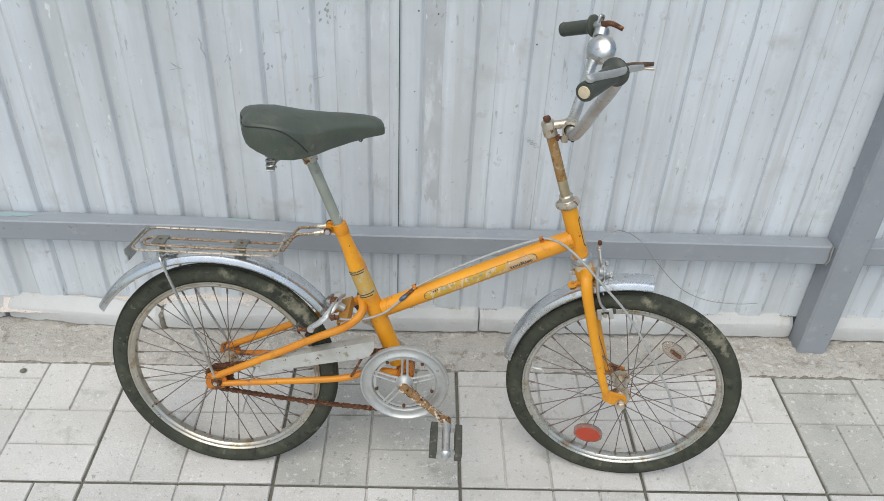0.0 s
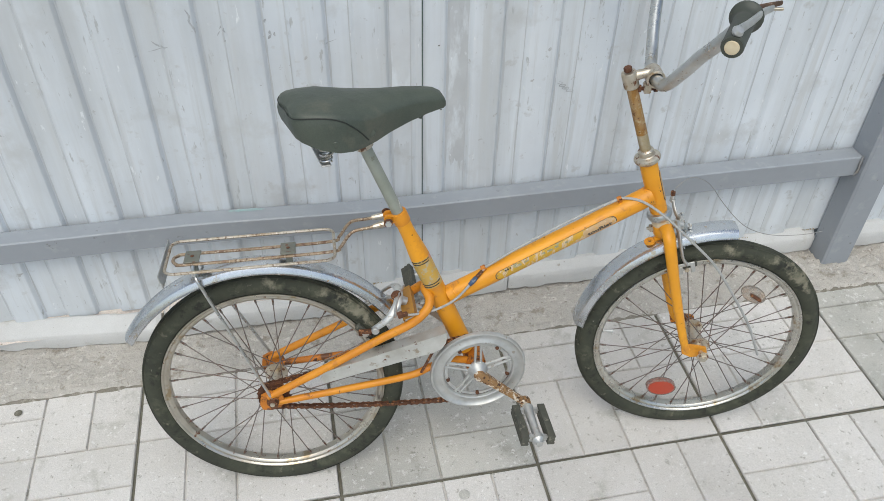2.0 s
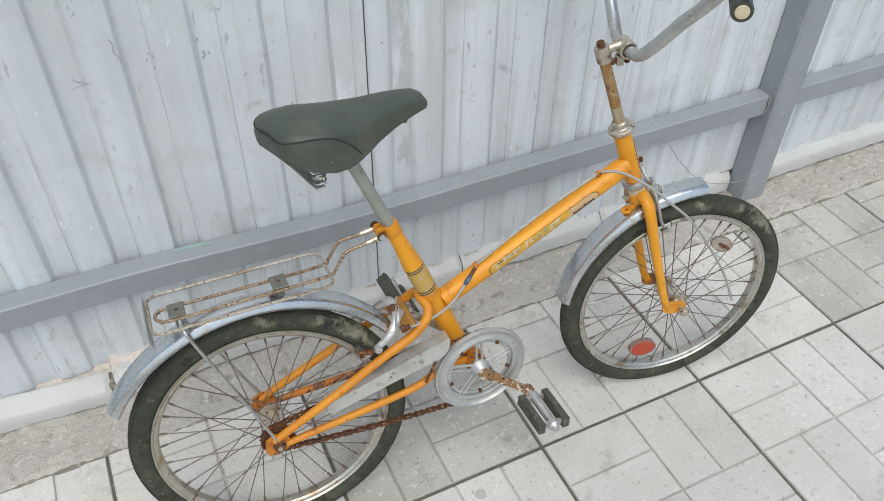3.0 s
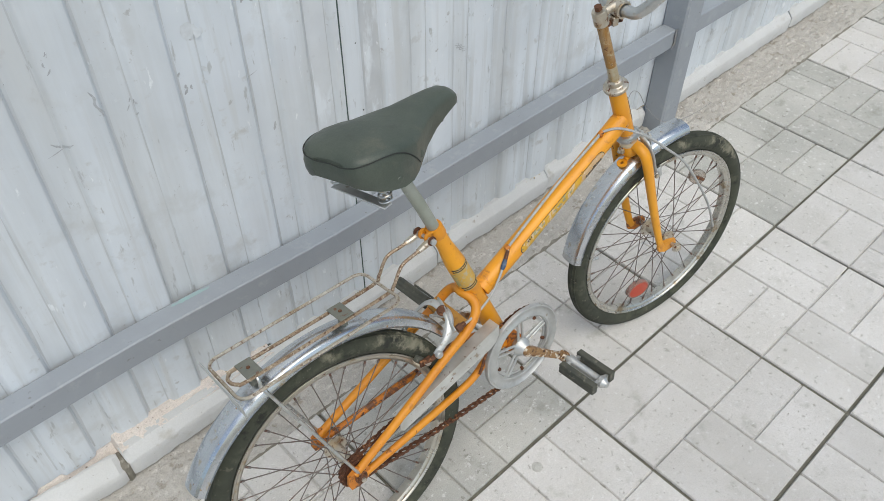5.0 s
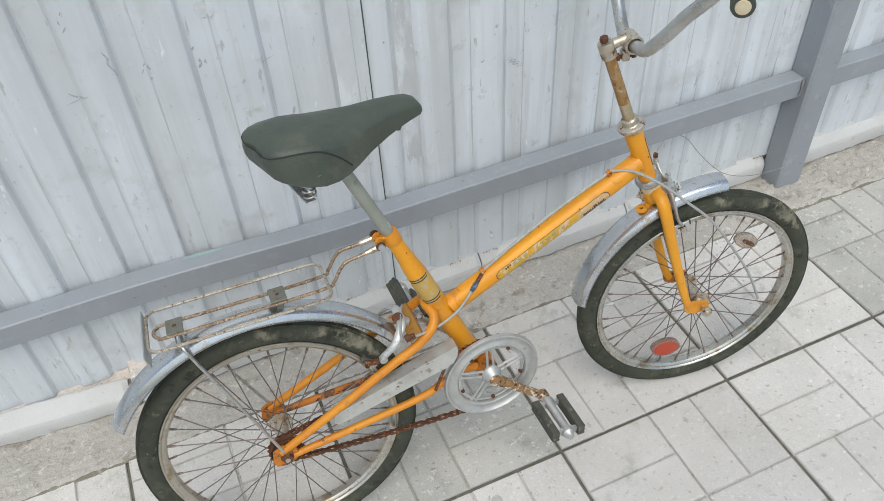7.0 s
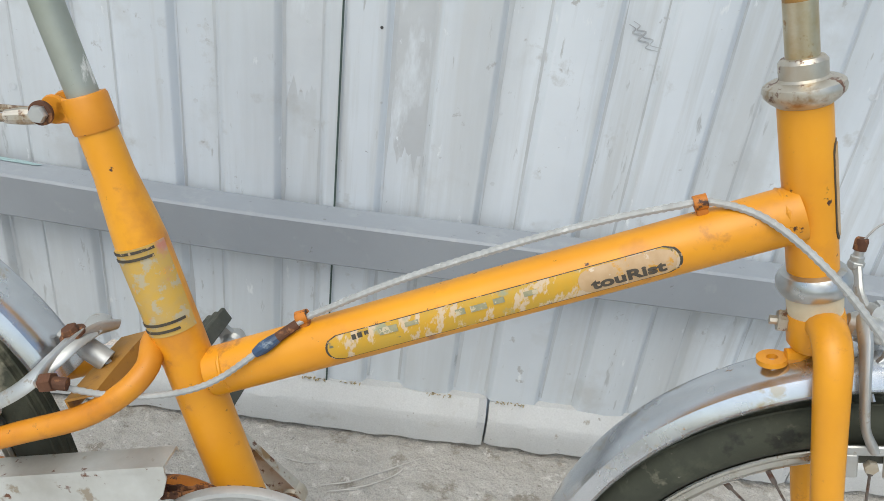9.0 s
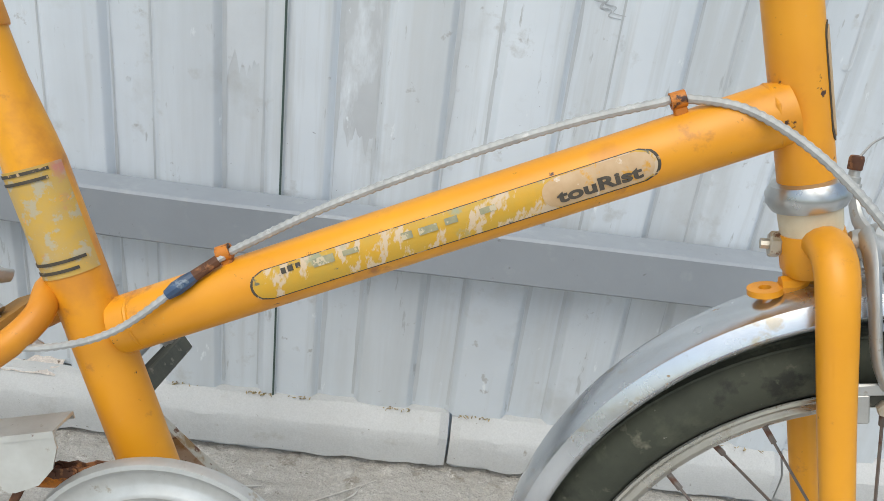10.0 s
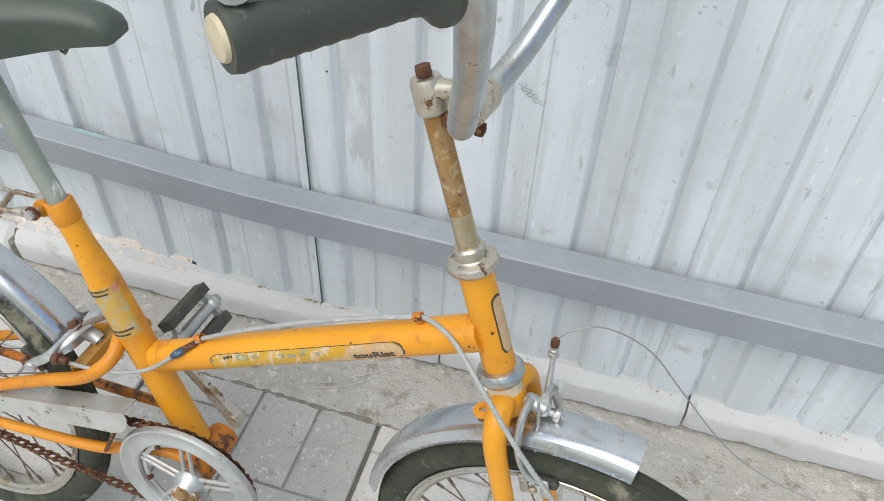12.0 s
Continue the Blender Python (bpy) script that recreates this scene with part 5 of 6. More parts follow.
for s in (-1, 1):
    part("rivet", lathe([(0.0, 0.0024), (0.0055, 0.0018), (0.0072, 0.0), (0.0072, -0.004)], (0.211, s * 0.0580, 0.836), (0, s, 0.1), 16), VINYL, saddle, xf=SX)
    part("rivet", lathe([(0.0, 0.0024), (0.0055, 0.0018), (0.0072, 0.0), (0.0072, -0.004)], (0.142, s * 0.0725, 0.832), (-0.2, s, 0), 16), VINYL, saddle, xf=SX)
    pip = [(0.0842 - rear_lean(0.0850, 0.874) - pulled(0.085, s * y), s * y, 0.874) for y in (0.0, 0.012, 0.023)]
    for u, z in ((0.0880, 0.8755), (0.0935, 0.8775), (0.104, 0.8795), (0.122, 0.8800), (0.140, 0.8770), (0.154, 0.8720), (0.164, 0.8662), (0.177, 0.8560), (0.190, 0.8430), (0.203, 0.8270)):
        sh = float(np.interp(u, [q[0] for q in SEC], [q[3] for q in SEC]))
        k = min(1.0, max(0.0, (sh - z) / 0.008)) ** (2 / 3)
        bt = float(np.interp(u, [q[0] for q in SEC], [q[4] for q in SEC]))
        low = min(1.0, max(0.0, (sh - 0.008 - z) / (sh - 0.008 - bt)))
        cs, ce = crown_share(u)
        y = s * (0.0006 + half_width(u) * (cs + 0.07 * math.sin(k * math.pi / 2) + (ce - cs - 0.07) * low) + 0.0004)
        pip.append((u - rear_lean(u, z) - pulled(u, y), y, z + 0.0004))
    part("seam_piping", tube(pip, 0.0011, 6, 4), SEAM, saddle, xf=SX)
    coil = [(0.128 + 0.010 * math.cos(t), s * 0.050 + 0.010 * math.sin(t), 0.792 + 0.0016 * t) for t in np.linspace(0, 6 * math.pi, 40)]
    part("spring", tube(coil, 0.0018, 6), CHROME_DULL, saddle, xf=SX)
    part("rail", tube([(0.128, s * 0.046, 0.796), (0.16, s * 0.030, 0.810), (0.23, s * 0.020, 0.820), (0.32, s * 0.010, 0.838)], 0.0033, 8, 4), RUSTY_CHROME, saddle, xf=SX)
part("cross_bar", block((0.018, 0.112, 0.003), (0.126, 0, 0.788), 0.001), ALLOY, saddle, xf=SX)
part("saddle_clamp", joined(lathe([(0.0135, -0.012), (0.0155, -0.011), (0.0155, 0.011), (0.0135, 0.012)], on_seat(0.796), (Vector(on_seat(0.8)) - Vector(on_seat(0.7))), 18, True), tube([(0.214, -0.026, 0.812), (0.214, 0.026, 0.812)], 0.009, 12), hexnut(0.009, 0.006, (0.214, -0.028, 0.812), (0, 1, 0))), RUSTY_CHROME, saddle)
part("torn_strap", tube([(0.318, -0.022, 0.842), (0.314, -0.022, 0.832), (0.308, -0.021, 0.835)], [0.003, 0.002, 0.001], 6, 2), VINYL, saddle, xf=SX)


# ---- fenders ----
def fender_geo(c, a0, a1, r0, r1, half, n=40):
    """A rolled sheet fender: domed section with a bead at each edge, round the axle c from angle a0 to a1 (degrees)."""
    prof = []
    for k in range(13):
        t = k / 12 * 2 - 1
        prof.append((t * half, 0.013 * math.sqrt(max(0, 1 - abs(t) ** 2.6)) - 0.006))
    prof = [(-half - 0.003, -0.0085), (-half - 0.001, -0.0105)] + prof + [(half + 0.001, -0.0105), (half + 0.003, -0.0085)]
    inner = [(y * 0.97, z - 0.0014) for y, z in prof[::-1]]
    loop = prof + inner
    v, f, k = [], [], len(loop)
    for i in range(n + 1):
        t = i / n
        a = radians(a0 + (a1 - a0) * t)
        r = r0 + (r1 - r0) * t
        for y, z in loop:
            v.append((c[0] + (r + z) * math.cos(a), c[1] + y, c[2] + (r + z) * math.sin(a)))
    for i in range(n):
        for q in range(k):
            p = (q + 1) % k
            f.append((i * k + q, (i + 1) * k + q, (i + 1) * k + p, i * k + p))
    f += [tuple(range(k)), tuple(n * k + q for q in range(k))[::-1]]
    return v, f


rf = part("rear_fender", fender_geo((0, 0, 0.262), 33, 148.8, 0.297, 0.305, 0.0255), FENDER, bicycle, "galvanised steel rear fender with worn shine", angle=30)
ff = part("front_fender", fender_geo((0.920, -0.004, 0.265), 85, 168.5, 0.297, 0.275, 0.0265), FENDER, bicycle, "galvanised steel front fender with worn shine", HX, 30)
for s in (-1, 1):
    part("fender_stay", tube([(-0.108, s * 0.020, 0.558), (-0.104, s * 0.030, 0.545), (-0.055, s * 0.046, 0.412), (-0.008, s * 0.064, 0.283), (-0.003, s * 0.064, 0.270)], 0.0032, 8, 4), CHROME_DULL, rf)

# ---- luggage rack ----
ZR = 0.594
out_l = [(-0.004 + sx_ * 0.133 + 0.019 * math.cos(a), sy_ * 0.041 + 0.019 * math.sin(a), ZR) for sx_, sy_, a0 in ((1, -1, -90), (1, 1, 0), (-1, 1, 90), (-1, -1, 180)) for a in np.radians(np.linspace(a0, a0 + 90, 7))]
RX = Matrix.Translation((0, -0.060, ZR)) @ Matrix.Rotation(radians(-4.0), 4, "X") @ Matrix.Translation((0, 0.060, -ZR))
rack = part("luggage_rack", swept(out_l, circle(0.0029, 8), loop=True, cap=False), RACK_PALE, bicycle, "rusty chromed wire luggage rack", RX)
for s in (-1, 1):
    part("wire", tube([(-0.147, 0.0, ZR - 0.005), (-0.1455, s * 0.008, ZR - 0.005), (-0.139, s * 0.0155, ZR - 0.006), (-0.125, s * 0.0195, ZR - 0.006), (0.0, s * 0.0195, ZR - 0.007), (0.140, s * 0.0195, ZR - 0.006), (0.158, s * 0.021, ZR + 0.002), (0.174, s * 0.021, ZR + 0.024), (0.188, s * 0.020, ZR + 0.034), (0.215, s * 0.018, ZR + 0.037), (0.250, s * 0.016, ZR + 0.043)], 0.0031, 8, 4), RACK_WIRE, rack, xf=RX)
    part("sleeve", tube([(0.222, s * 0.018, ZR + 0.0385), (0.234, s * 0.017, ZR + 0.0405), (0.252, s * 0.016, ZR + 0.0435)], [0.0048, 0.0062, 0.0058], 10), RUSTY_CHROME, rack, xf=RX)
for x in (-0.112, 0.062):
    pl = part("mount_plate", block((0.028, 0.043, 0.0025), (x, 0, ZR - 0.0015), 0.001), PLATE, rack, "grey-green mounting plate", RX)
    part("bolt", lathe([(0.0, 0.0016), (0.0030, 0.0012), (0.0036, 0.0), (0.0, 0.0)], (x, 0, ZR), (0, 0, 1), 12), RUSTED, pl, xf=RX)
    part("leg", block((0.012, 0.012, 0.028 if x > 0 else 0.034), (x, 0, ZR - 0.018), 0.001), PLATE, pl, xf=RX)
part("tail_plate", moved(joined(block((0.0022, 0.138, 0.015), (0, 0, 0.006), 0.001), block((0.0022, 0.046, 0.020), (0, -0.040, -0.007), 0.001)), pose(-0.161, -0.004, ZR - 0.008, 0, -8, 0)), ALLOY, rack, "bent grey tail plate", RX)
part("stay_clip", tube([(-0.112, -0.026, 0.566), (-0.110, -0.020, ZR - 0.008), (-0.110, 0.020, ZR - 0.008), (-0.112, 0.026, 0.566)], 0.0030, 8, 3), CHROME_DULL, rack, xf=RX)

# ---- drive: chainring, cranks, pedals, chain, guard ----
RV = -0.050
ring_at = (0.420, RV, 0.2775)
disc = lathe([(0.0725, 0.0012), (0.0735, -0.0050), (0.0760, -0.0064), (0.0790, -0.0058), (0.0830, -0.0022), (0.0900, -0.0018), (0.0940, -0.0040), (0.0970, -0.0072), (0.1000, -0.0066), (0.1014, -0.0030), (0.1014, 0.0010), (0.0960, 0.0016), (0.078, 0.0016)], ring_at, (0, 1, 0), 64, True)
chainring = part("chainring", disc, ALLOY, bicycle, "grey alloy chainring with guard disc", angle=40)
for k in range(5):
    a = radians(90 + 72 * k)
    for off in (-0.0065, 0.0065):
        d, n = Vector((math.cos(a), 0, math.sin(a))), Vector((-math.sin(a), 0, math.cos(a)))
        c = Vector(ring_at) + Vector((0, 0.001, 0))
        part("spider_arm", tube([c + d * 0.012 + n * off, c + d * 0.073 + n * off * 0.8], 0.0028, 8), ALLOY, chainring)
    a += radians(36)
    part("ring_bolt", lathe([(0.0, -0.003), (0.0035, -0.003), (0.0042, 0.0), (0.0042, 0.003), (0.0, 0.003)], Vector(ring_at) + Vector((math.cos(a), 0, math.sin(a))) * 0.0665, (0, 1, 0), 10), RUSTED, chainring)
part("inner_ring", lathe([(0.0645, 0.0), (0.0705, 0.0), (0.0705, 0.003), (0.0645, 0.003)], (0.420, RV, 0.2775), (0, 1, 0), 48, True), ALLOY, chainring)
tv = []
NT = 44
for i in range(NT * 2):
    r = 0.0905 if i % 2 else 0.086
    tv.append((r * math.cos(math.pi * i / NT), r * math.sin(math.pi * i / NT)))
g = ([(ring_at[0] + x, -0.043 + y, ring_at[2] + z) for y in (-0.001, 0.001) for x, z in tv] + [(ring_at[0] + 0.076 * math.cos(math.pi * i / NT), -0.043 + y, ring_at[2] + 0.076 * math.sin(math.pi * i / NT)) for y in (-0.001, 0.001) for i in range(2 * NT)],
     [(i, (i + 1) % 88, 176 + (i + 1) % 88, 176 + i) for i in range(88)] + [(88 + i, 88 + (i + 1) % 88, 264 + (i + 1) % 88, 264 + i) for i in range(88)] + [(i, (i + 1) % 88, 88 + (i + 1) % 88, 88 + i) for i in range(88)])
part("tooth_ring", g, RUSTED, chainring)
part("crank_boss", lathe([(0.0, -0.070), (0.010, -0.070), (0.013, -0.067), (0.0150, -0.060), (0.0195, -0.056), (0.0210, -0.050), (0.018, -0.044), (0.013, -0.036)], (0.420, 0, 0.2775), (0, 1, 0), 24), ALLOY, chainring)


def pedal(at, side, turn):
    """Two ribbed rubber blocks on a barrel; side -1 is the bike's right."""
    m = Matrix.Translation(at) @ Matrix.Rotation(radians(turn), 4, "Y")
    body = part("pedal", lathe([(0.0, -0.012), (0.006, -0.012), (0.0065, 0.0), (0.012, 0.002), (0.012, 0.014), (0.0095, 0.018), (0.0090, 0.082), (0.0125, 0.086), (0.0125, 0.096), (0.0085, 0.100), (0.0070, 0.106), (0.0, 0.107)], (0, 0, 0), (0, side, 0), 20), ALLOY, bicycle, "grey pedal with dark ribbed rubber blocks", m)
    for y, h in ((0.012, 0.011), (0.088, 0.013)):
        ear = [(-0.030, -0.004), (-0.020, -0.0055), (-0.008, -h * 0.62), (0.008, -h * 0.62), (0.020, -0.0055), (0.030, -0.004), (0.030, 0.004), (0.020, 0.0055), (0.008, h * 0.62), (-0.008, h * 0.62), (-0.020, 0.0055), (-0.030, 0.004)]
        v = [(x, side * (y + d), z) for d in (-0.0032, 0.0032) for x, z in ear]
        part("end_plate", (v, [tuple(range(12)), tuple(range(12, 24))[::-1]] + [(i, (i + 1) % 12, 12 + (i + 1) % 12, 12 + i) for i in range(12)]), ALLOY, body, xf=m, angle=20)
    for x in (-0.0275, 0.0275):
        prof = []
        for k in range(6):
            prof += [(0.0110 - k * 0.0044, 0.0080 if k % 2 else 0.0066), (0.0110 - k * 0.0044 - 0.0022, 0.0066 if k % 2 else 0.0080)]
        prof = [(h, w) for h, w in prof] + [(h, -w) for h, w in prof[::-1]]
        part("rubber_block", moved(swept([(0, side * 0.004, 0), (0, side * 0.096, 0)], prof), Matrix.Translation((x, 0, 0))), PAD_RUBBER, body, xf=m)


def crank(tip, side, material, label):
    a = Vector((0.420, side * 0.066, 0.2775))
    b = Vector(tip)
    prof = [(0.0065, -0.0105), (0.0085, 0.0), (0.0065, 0.0105), (-0.0065, 0.0105), (-0.0075, 0.0), (-0.0065, -0.0105)]
    path = [a, a.lerp(b, 0.3), a.lerp(b, 0.7), b]
    geo = swept(path, prof, [1.05, 0.80, 0.66, 0.72], (0, 1, 0))
    part("crank", joined(geo, lathe([(0.0, -0.009), (0.0105, -0.009), (0.012, -0.006), (0.012, 0.006), (0.0105, 0.009), (0.0, 0.009)], b, (0, 1, 0), 18), lathe([(0.0, -0.010), (0.0105, -0.010), (0.0120, -0.007), (0.0120, 0.006), (0.0, 0.007)], a, (0, 1, 0), 20)), material, bicycle, label)


crank((0.519, -0.078, 0.194), -1, CRANK_RUST, "flaking rusty crank arm")
crank((0.321, 0.078, 0.361), 1, RUSTY_CHROME, "dull crank arm on the fence side")
pedal((0.520, -0.092, 0.194), -1, 5)
pedal((0.320, 0.092, 0.362), 1, 52)

# chain: lower run in view, upper run under the guard, wrapped round both rings
CV = -0.0425
pts = []
c0, c1, r0, r1 = Vector((0, CV, 0.262)), Vector((0.420, CV, 0.2775)), 0.0325, 0.0885
base = math.atan2(c1.z - c0.z, c1.x - c0.x)
off = math.acos((r0 - r1) / (c1 - c0).length)
up0, dn0 = base + off, base - off
ring_pts = []
for t in np.linspace(up0, up0 - 2 * off, 60):
    ring_pts.append((c1.x + r1 * math.cos(t), c1.z + r1 * math.sin(t)))
low = [(c1.x + r1 * math.cos(dn0), c1.z + r1 * math.sin(dn0)), (c0.x + r0 * math.cos(dn0), c0.z + r0 * math.sin(dn0))]
seg = np.linspace(0, 1, 60)[1:-1]
ring_pts += [(low[0][0] + (low[1][0] - low[0][0]) * s, low[0][1] + (low[1][1] - low[0][1]) * s - 0.006 * math.sin(math.pi * s)) for s in seg]
for t in np.linspace(dn0, up0 - 2 * math.pi, 40):
    ring_pts.append((c0.x + r0 * math.cos(t), c0.z + r0 * math.sin(t)))
e0, e1 = ring_pts[-1], ring_pts[0]
ring_pts += [(e0[0] + (e1[0] - e0[0]) * s, e0[1] + (e1[1] - e0[1]) * s) for s in seg]
loop = arr(ring_pts + [ring_pts[0]])
dist = np.r_[0, np.cumsum(np.linalg.norm(np.diff(loop, axis=0), axis=1))]
n_links = int(round(dist[-1] / 0.0127 / 2)) * 2
pins = np.c_[np.interp(np.linspace(0, dist[-1], n_links, endpoint=False), dist, loop[:, 0]), np.interp(np.linspace(0, dist[-1], n_links, endpoint=False), dist, loop[:, 1])]
chain_geo = []
for i in range(n_links):
    p, q = pins[i], pins[(i + 1) % n_links]
    w = 0.0042 if i % 2 else 0.0028
    d = (q - p) / np.linalg.norm(q - p)
    for y in (-w, w):
        path = [(p[0] - d[0] * 0.0035, CV + y, p[1] - d[1] * 0.0035), (p[0], CV + y, p[1]), ((p[0] + q[0]) / 2, CV + y, (p[1] + q[1]) / 2), (q[0], CV + y, q[1]), (q[0] + d[0] * 0.0035, CV + y, q[1] + d[1] * 0.0035)]
        chain_geo.append(swept(path, [(0.0042, 0.0006), (0.0042, -0.0006), (-0.0042, -0.0006), (-0.0042, 0.0006)], [0.6, 1.0, 0.72, 1.0, 0.6]))
    chain_geo.append(tube([(p[0], CV - 0.006, p[1]), (p[0], CV + 0.006, p[1])], 0.0026, 6))
part("chain", joined(*chain_geo), RUSTED, bicycle, "rusted roller chain")
gv = [(0.100, 0.319), (0.350, 0.388), (0.353, 0.378), (0.350, 0.362), (0.341, 0.349), (0.326, 0.341), (0.300, 0.336), (0.105, 0.291), (0.096, 0.300)]
n = len(gv)
gg = ([(x, -0.0625 + y, z + 0.006) for y in (0, 0.0014) for x, z in gv], [tuple(range(n)), tuple(range(n, 2 * n))[::-1]] + [(i, (i + 1) % n, n + (i + 1) % n, n + i) for i in range(n)])
guard = part("chain_guard", joined(gg, swept([(0.100, -0.0505, 0.3255), (0.351, -0.0505, 0.3950)], [(0.0009, 0.0130), (0.0009, -0.0130), (-0.0040, -0.0130), (-0.0040, -0.0118), (-0.0009, -0.0116), (-0.0009, 0.0116), (-0.0035, 0.0118), (-0.0035, 0.0130)])), GUARD, bicycle, "scratched grey sheet chain guard", angle=20)
part("guard_bolt", hexnut(0.006, 0.006, (0.150, -0.058, 0.320), (0, 1, 0)), RUSTED, guard)
part("guard_bracket", tube([(0.300, -0.056, 0.292), (0.318, -0.056, 0.330), (0.334, -0.056, 0.366)], 0.003, 8, 3), RUSTED, guard)

# ---- brakes ----
fb = part("front_brake", joined(lathe([(0.0, -0.014), (0.006, -0.014), (0.009, -0.010), (0.009, 0.010), (0.006, 0.014), (0.0, 0.014)], (0.832, 0, 0.566), (1, 0, -0.15), 16), tube([(0.80, 0, 0.568), (0.852, 0, 0.562)], 0.0035, 8)), ALLOY, bicycle, "grey side-pull front brake caliper", HX)
for s in (-1, 1):
    k = 0.006 * s
    arm = [(0.832 + k, s * 0.004, 0.574), (0.832 + k, s * 0.026, 0.566), (0.836 + k, s * 0.040, 0.543), (0.846 + k, s * 0.040, 0.512), (0.853, s * 0.034, 0.492)]
    part("caliper_arm", tube(arm, [0.0075, 0.0070, 0.0055, 0.0050, 0.0062], 12, 5, 0.6), ALLOY, fb, xf=HX)
    part("pad_plate", moved(joined(block((0.034, 0.003, 0.008), (0, 0, 0.009), 0.001), block((0.009, 0.003, 0.020), (-0.0125, 0, -0.004), 0.001), block((0.009, 0.003, 0.020), (0.0125, 0, -0.004), 0.001)), Matrix.Translation((0.855, s * 0.033, 0.481)) @ Matrix.Rotation(radians(-15), 4, "Y")), ALLOY, fb, xf=HX)
    part("pad", moved(block((0.040, 0.010, 0.012), (0, 0, 0), 0.002), Matrix.Translation((0.858, s * 0.023, 0.481)) @ Matrix.Rotation(radians(-15), 4, "Y")), PAD_RUBBER, fb, xf=HX)
    part("pad_nut", hexnut(0.0052, 0.005, (0.855, s * 0.037, 0.479), (0, 1, 0)), RUSTY_CHROME, fb, xf=HX)
part("cable_arm", tube([(0.838, 0.010, 0.566), (0.832, 0.034, 0.574), (0.828, 0.048, 0.590)], [0.006, 0.0055, 0.005], 10, 4, 0.6), ALLOY, fb, xf=HX)
part("adjuster", joined(lathe([(0.0, 0.0), (0.0050, 0.0), (0.0050, 0.010), (0.0036, 0.011), (0.0036, 0.016), (0.0, 0.016)], (0.827, 0.050, 0.588), (-0.05, 0.05, 1), 12), hexnut(0.0062, 0.005, (0.827, 0.050, 0.592), (0, 0, 1))), ALLOY, fb, xf=HX)
part("adjuster_cap", lathe([(0.0, 0.0), (0.0048, 0.0), (0.0050, 0.007), (0.0042, 0.009), (0.0, 0.009)], (0.826, 0.051, 0.603), (-0.05, 0.05, 1), 12), RUSTED, fb, xf=HX)
part("link_spring", tube([(0.836, -0.012, 0.585), (0.842, -0.020, 0.560), (0.838, -0.014, 0.540), (0.846, -0.022, 0.522)], 0.0016, 6, 5), CHROME_DULL, fb, xf=HX)
part("lower_link", tube([(0.828, 0.048, 0.588), (0.836, 0.030, 0.560), (0.842, 0.022, 0.545)], 0.0012, 6, 4), WIRE, fb, xf=HX)
part("pivot_nut", joined(hexnut(0.0065, 0.006, (0.855, 0, 0.562), (1, 0, -0.15)), hexnut(0.0055, 0.006, (0.846, 0.030, 0.570), (1, 0.4, 0))), ALLOY, fb, xf=HX)
part("loose_wire", tube([(0.826, 0.051, 0.610), (0.838, 0.058, 0.624), (0.868, 0.075, 0.630), (0.915, 0.100, 0.598), (0.960, 0.118, 0.540), (1.010, 0.128, 0.484), (1.050, 0.131, 0.456), (1.100, 0.132, 0.442), (1.160, 0.132, 0.443), (1.205, 0.132, 0.452)], 0.0008, 6, 6), WIRE, fb, "thin loose end of brake wire", HX)

rb = part("rear_brake", joined(lathe([(0.0, -0.02), (0.006, -0.02), (0.009, -0.012), (0.009, 0.008), (0.0, 0.008)], (0.272, 0, 0.440), (0.85, 0, -0.5), 16), tube([(0.24, 0, 0.455), (0.31, 0, 0.418)], 0.0035, 8)), ALLOY, bicycle, "grey side-pull rear brake caliper")
for s in (-1, 1):
    arm = [(0.265, s * 0.001, 0.460), (0.263, s * 0.020, 0.461), (0.255, s * 0.036, 0.452), (0.236, s * 0.047, 0.432), (0.208, s * 0.047, 0.410)]
    part("caliper_arm", tube(arm, [0.0085, 0.0088, 0.0082, 0.0070, 0.0062], 12, 5, 0.42, (1, 0, 0)), ALLOY, rb)
    part("arm_end", tube([(0.210, s * 0.046, 0.409), (0.198, s * 0.045, 0.404), (0.186, s * 0.037, 0.400)], [0.0058, 0.0050, 0.0055], 10, 4, 0.5, (1, 0, 0)), RUSTED if s < 0 else RUSTY_CHROME, rb)
    part("arm_bolt", lathe([(0.0, -0.005), (0.0065, -0.005), (0.0078, -0.003), (0.0078, 0.003), (0.0, 0.004)], (0.212, s * 0.051, 0.411), (0, -s, 0), 16), ALLOY, rb)
    part("pad", moved(block((0.040, 0.011, 0.013), (0, 0, 0), 0.002), Matrix.Translation((0.190, s * 0.025, 0.392)) @ Matrix.Rotation(radians(50), 4, "Y")), PAD_RUBBER, rb)
    part("pad_holder", block((0.026, 0.006, 0.016), (0.192, s * 0.033, 0.394), 0.002), RUSTED, rb)
    part("pad_nut", hexnut(0.007, 0.007, (0.193, s * 0.040, 0.396), (0, 1, 0)), ALLOY, rb)
part("cable_arm", tube([(0.278, 0.022, 0.458), (0.270, 0.004, 0.462), (0.262, -0.018, 0.460), (0.254, -0.040, 0.450), (0.252, -0.054, 0.442)], [0.0050, 0.0075, 0.0080, 0.0068, 0.0055], 12, 5, 0.40, (0.3, 0, 1)), ALLOY, rb)
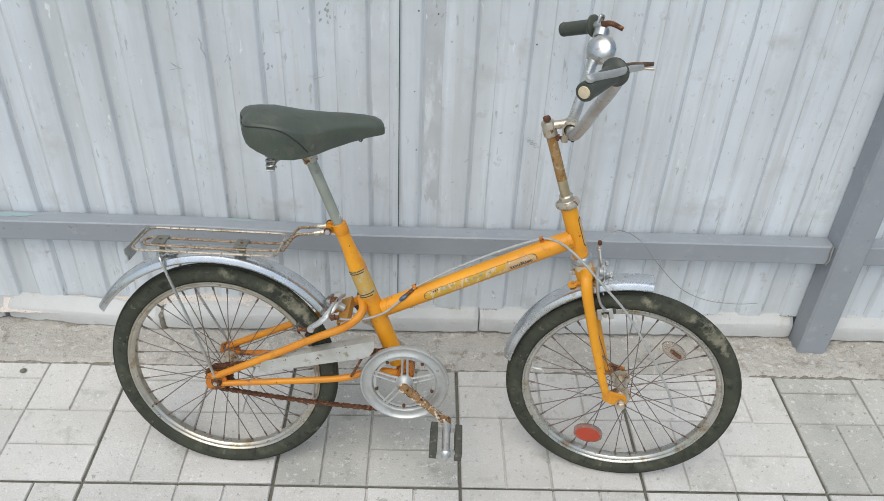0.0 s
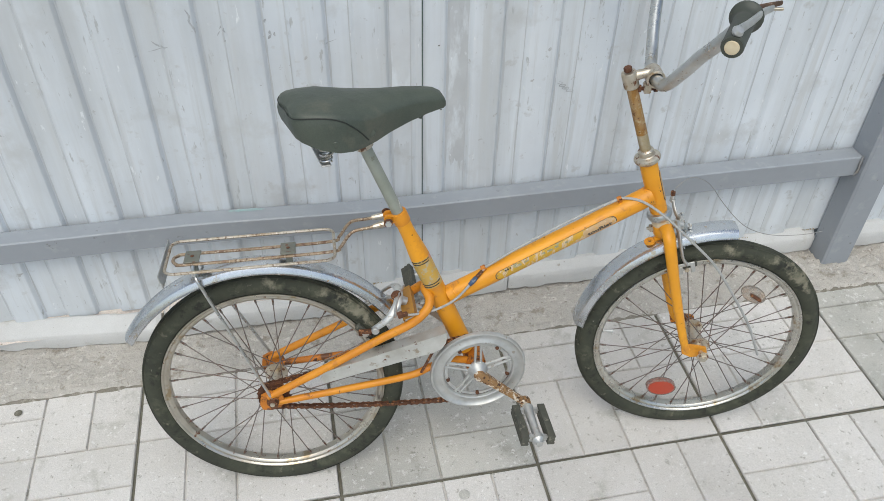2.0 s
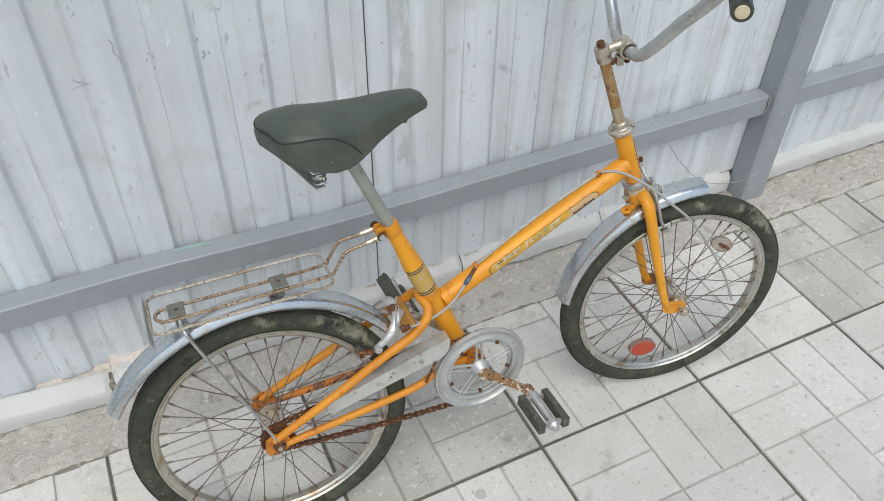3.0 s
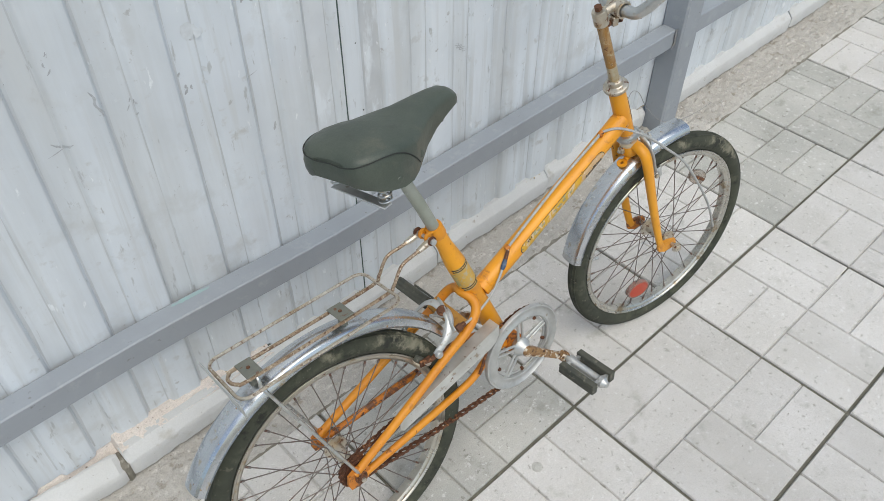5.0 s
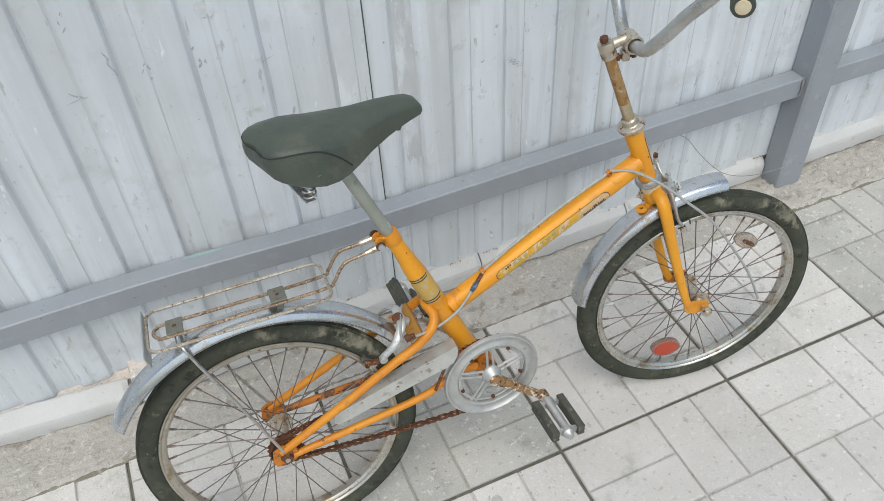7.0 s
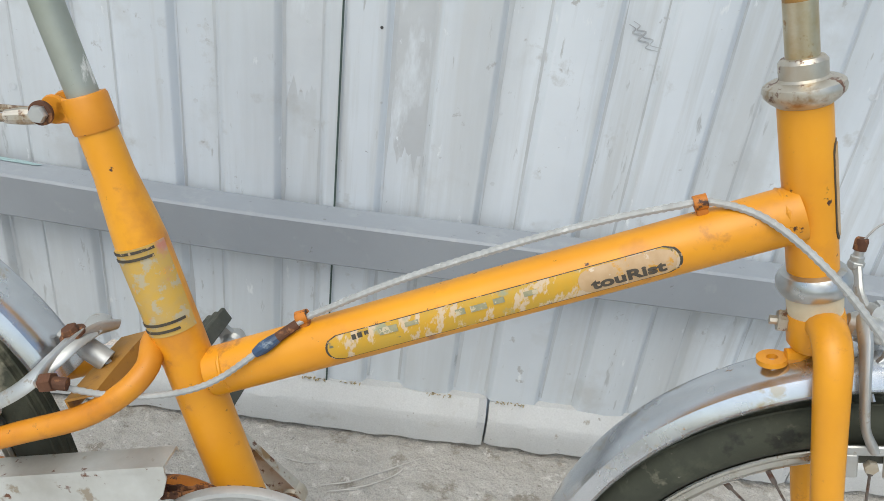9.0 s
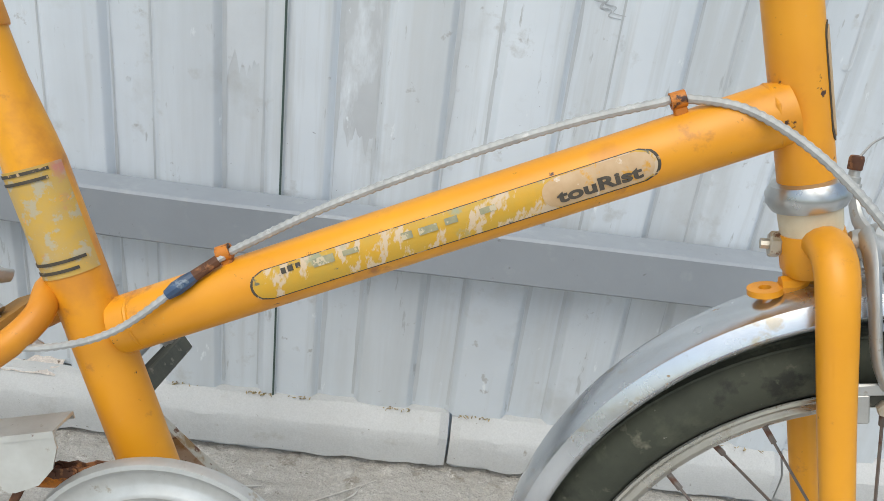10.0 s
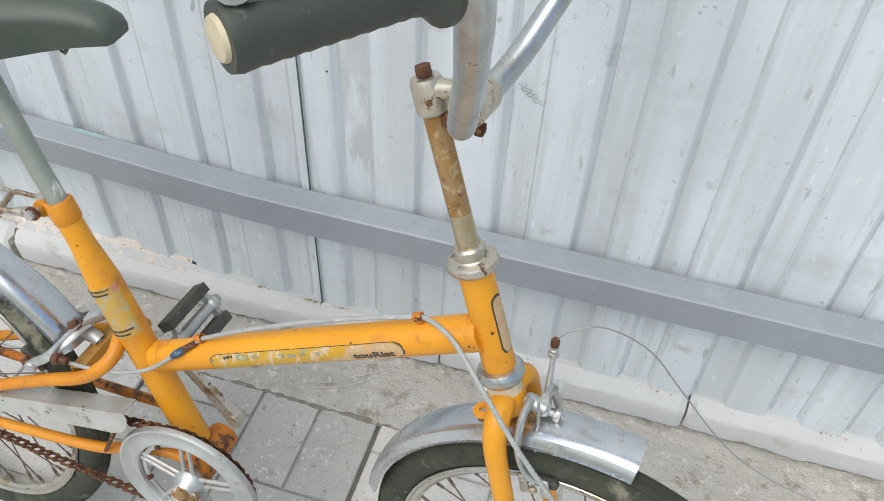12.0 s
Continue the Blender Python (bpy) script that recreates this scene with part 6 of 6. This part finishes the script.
part("anchor", joined(hexnut(0.0075, 0.010, (0.262, -0.055, 0.447), (0.9, 0, 0.3)), lathe([(0.0, 0.0), (0.005, 0.0), (0.005, 0.014), (0.0, 0.014)], (0.262, -0.055, 0.447), (0.9, 0.1, 0), 10)), RUSTED, rb)
part("pivot_bolt", joined(lathe([(0.0, 0.0), (0.0105, 0.0), (0.0105, 0.002), (0.0, 0.002)], (0.259, -0.012, 0.463), (-0.4, -0.25, 0.9), 16), hexnut(0.0068, 0.006, (0.257, -0.0135, 0.467), (-0.4, -0.25, 0.9))), RUSTED, rb)



def ribbed(pts, r):
    """Coiled cable housing: fine rings along a smooth path."""
    p = smooth_path(pts, 12)
    d = np.r_[0, np.cumsum(np.linalg.norm(np.diff(p, axis=0), axis=1))]
    s = np.arange(0, d[-1], 0.0013)
    q = np.c_[np.interp(s, d, p[:, 0]), np.interp(s, d, p[:, 1]), np.interp(s, d, p[:, 2])]
    return swept(q, circle(1.0, 8), [r * (1.0 if (i // 2) % 2 else 0.86) for i in range(len(s))])


cab = [(0.266, -0.052, 0.443), (0.300, -0.046, 0.438), (0.339, -0.038, 0.4395), (0.376, -0.030, 0.4535), (0.413, -0.019, 0.4860), (0.4380, -0.007, 0.5070)]
cable = part("brake_cable", ribbed(cab, 0.0027), CABLE, bicycle, "grey ribbed brake cable housing")
part("upper_run", ribbed([(0.4380, -0.007, 0.5070), (0.502, -0.010, 0.5485), (0.580, -0.010, 0.5900), (0.638, -0.010, 0.6170), (0.685, -0.008, 0.6345), (0.703, -0.006, 0.6395), (0.738, -0.022, 0.638), (0.778, -0.050, 0.616), (0.826, -0.072, 0.572), (0.884, -0.085, 0.512), (0.944, -0.092, 0.422), (0.989, -0.093, 0.346), (1.026, -0.090, 0.266)], 0.0029), CABLE, cable)
part("taped_joint", joined(tube([(0.404, -0.0220, 0.4780), (0.412, -0.0195, 0.4852), (0.420, -0.016, 0.4920)], [0.0035, 0.0050, 0.0048, 0.0038], 10, 3)), BLUE, cable)
part("ferrule", tube([(0.419, -0.0165, 0.4912), (0.432, -0.0105, 0.5020)], [0.0040, 0.0036], 10), RUSTED, cable)
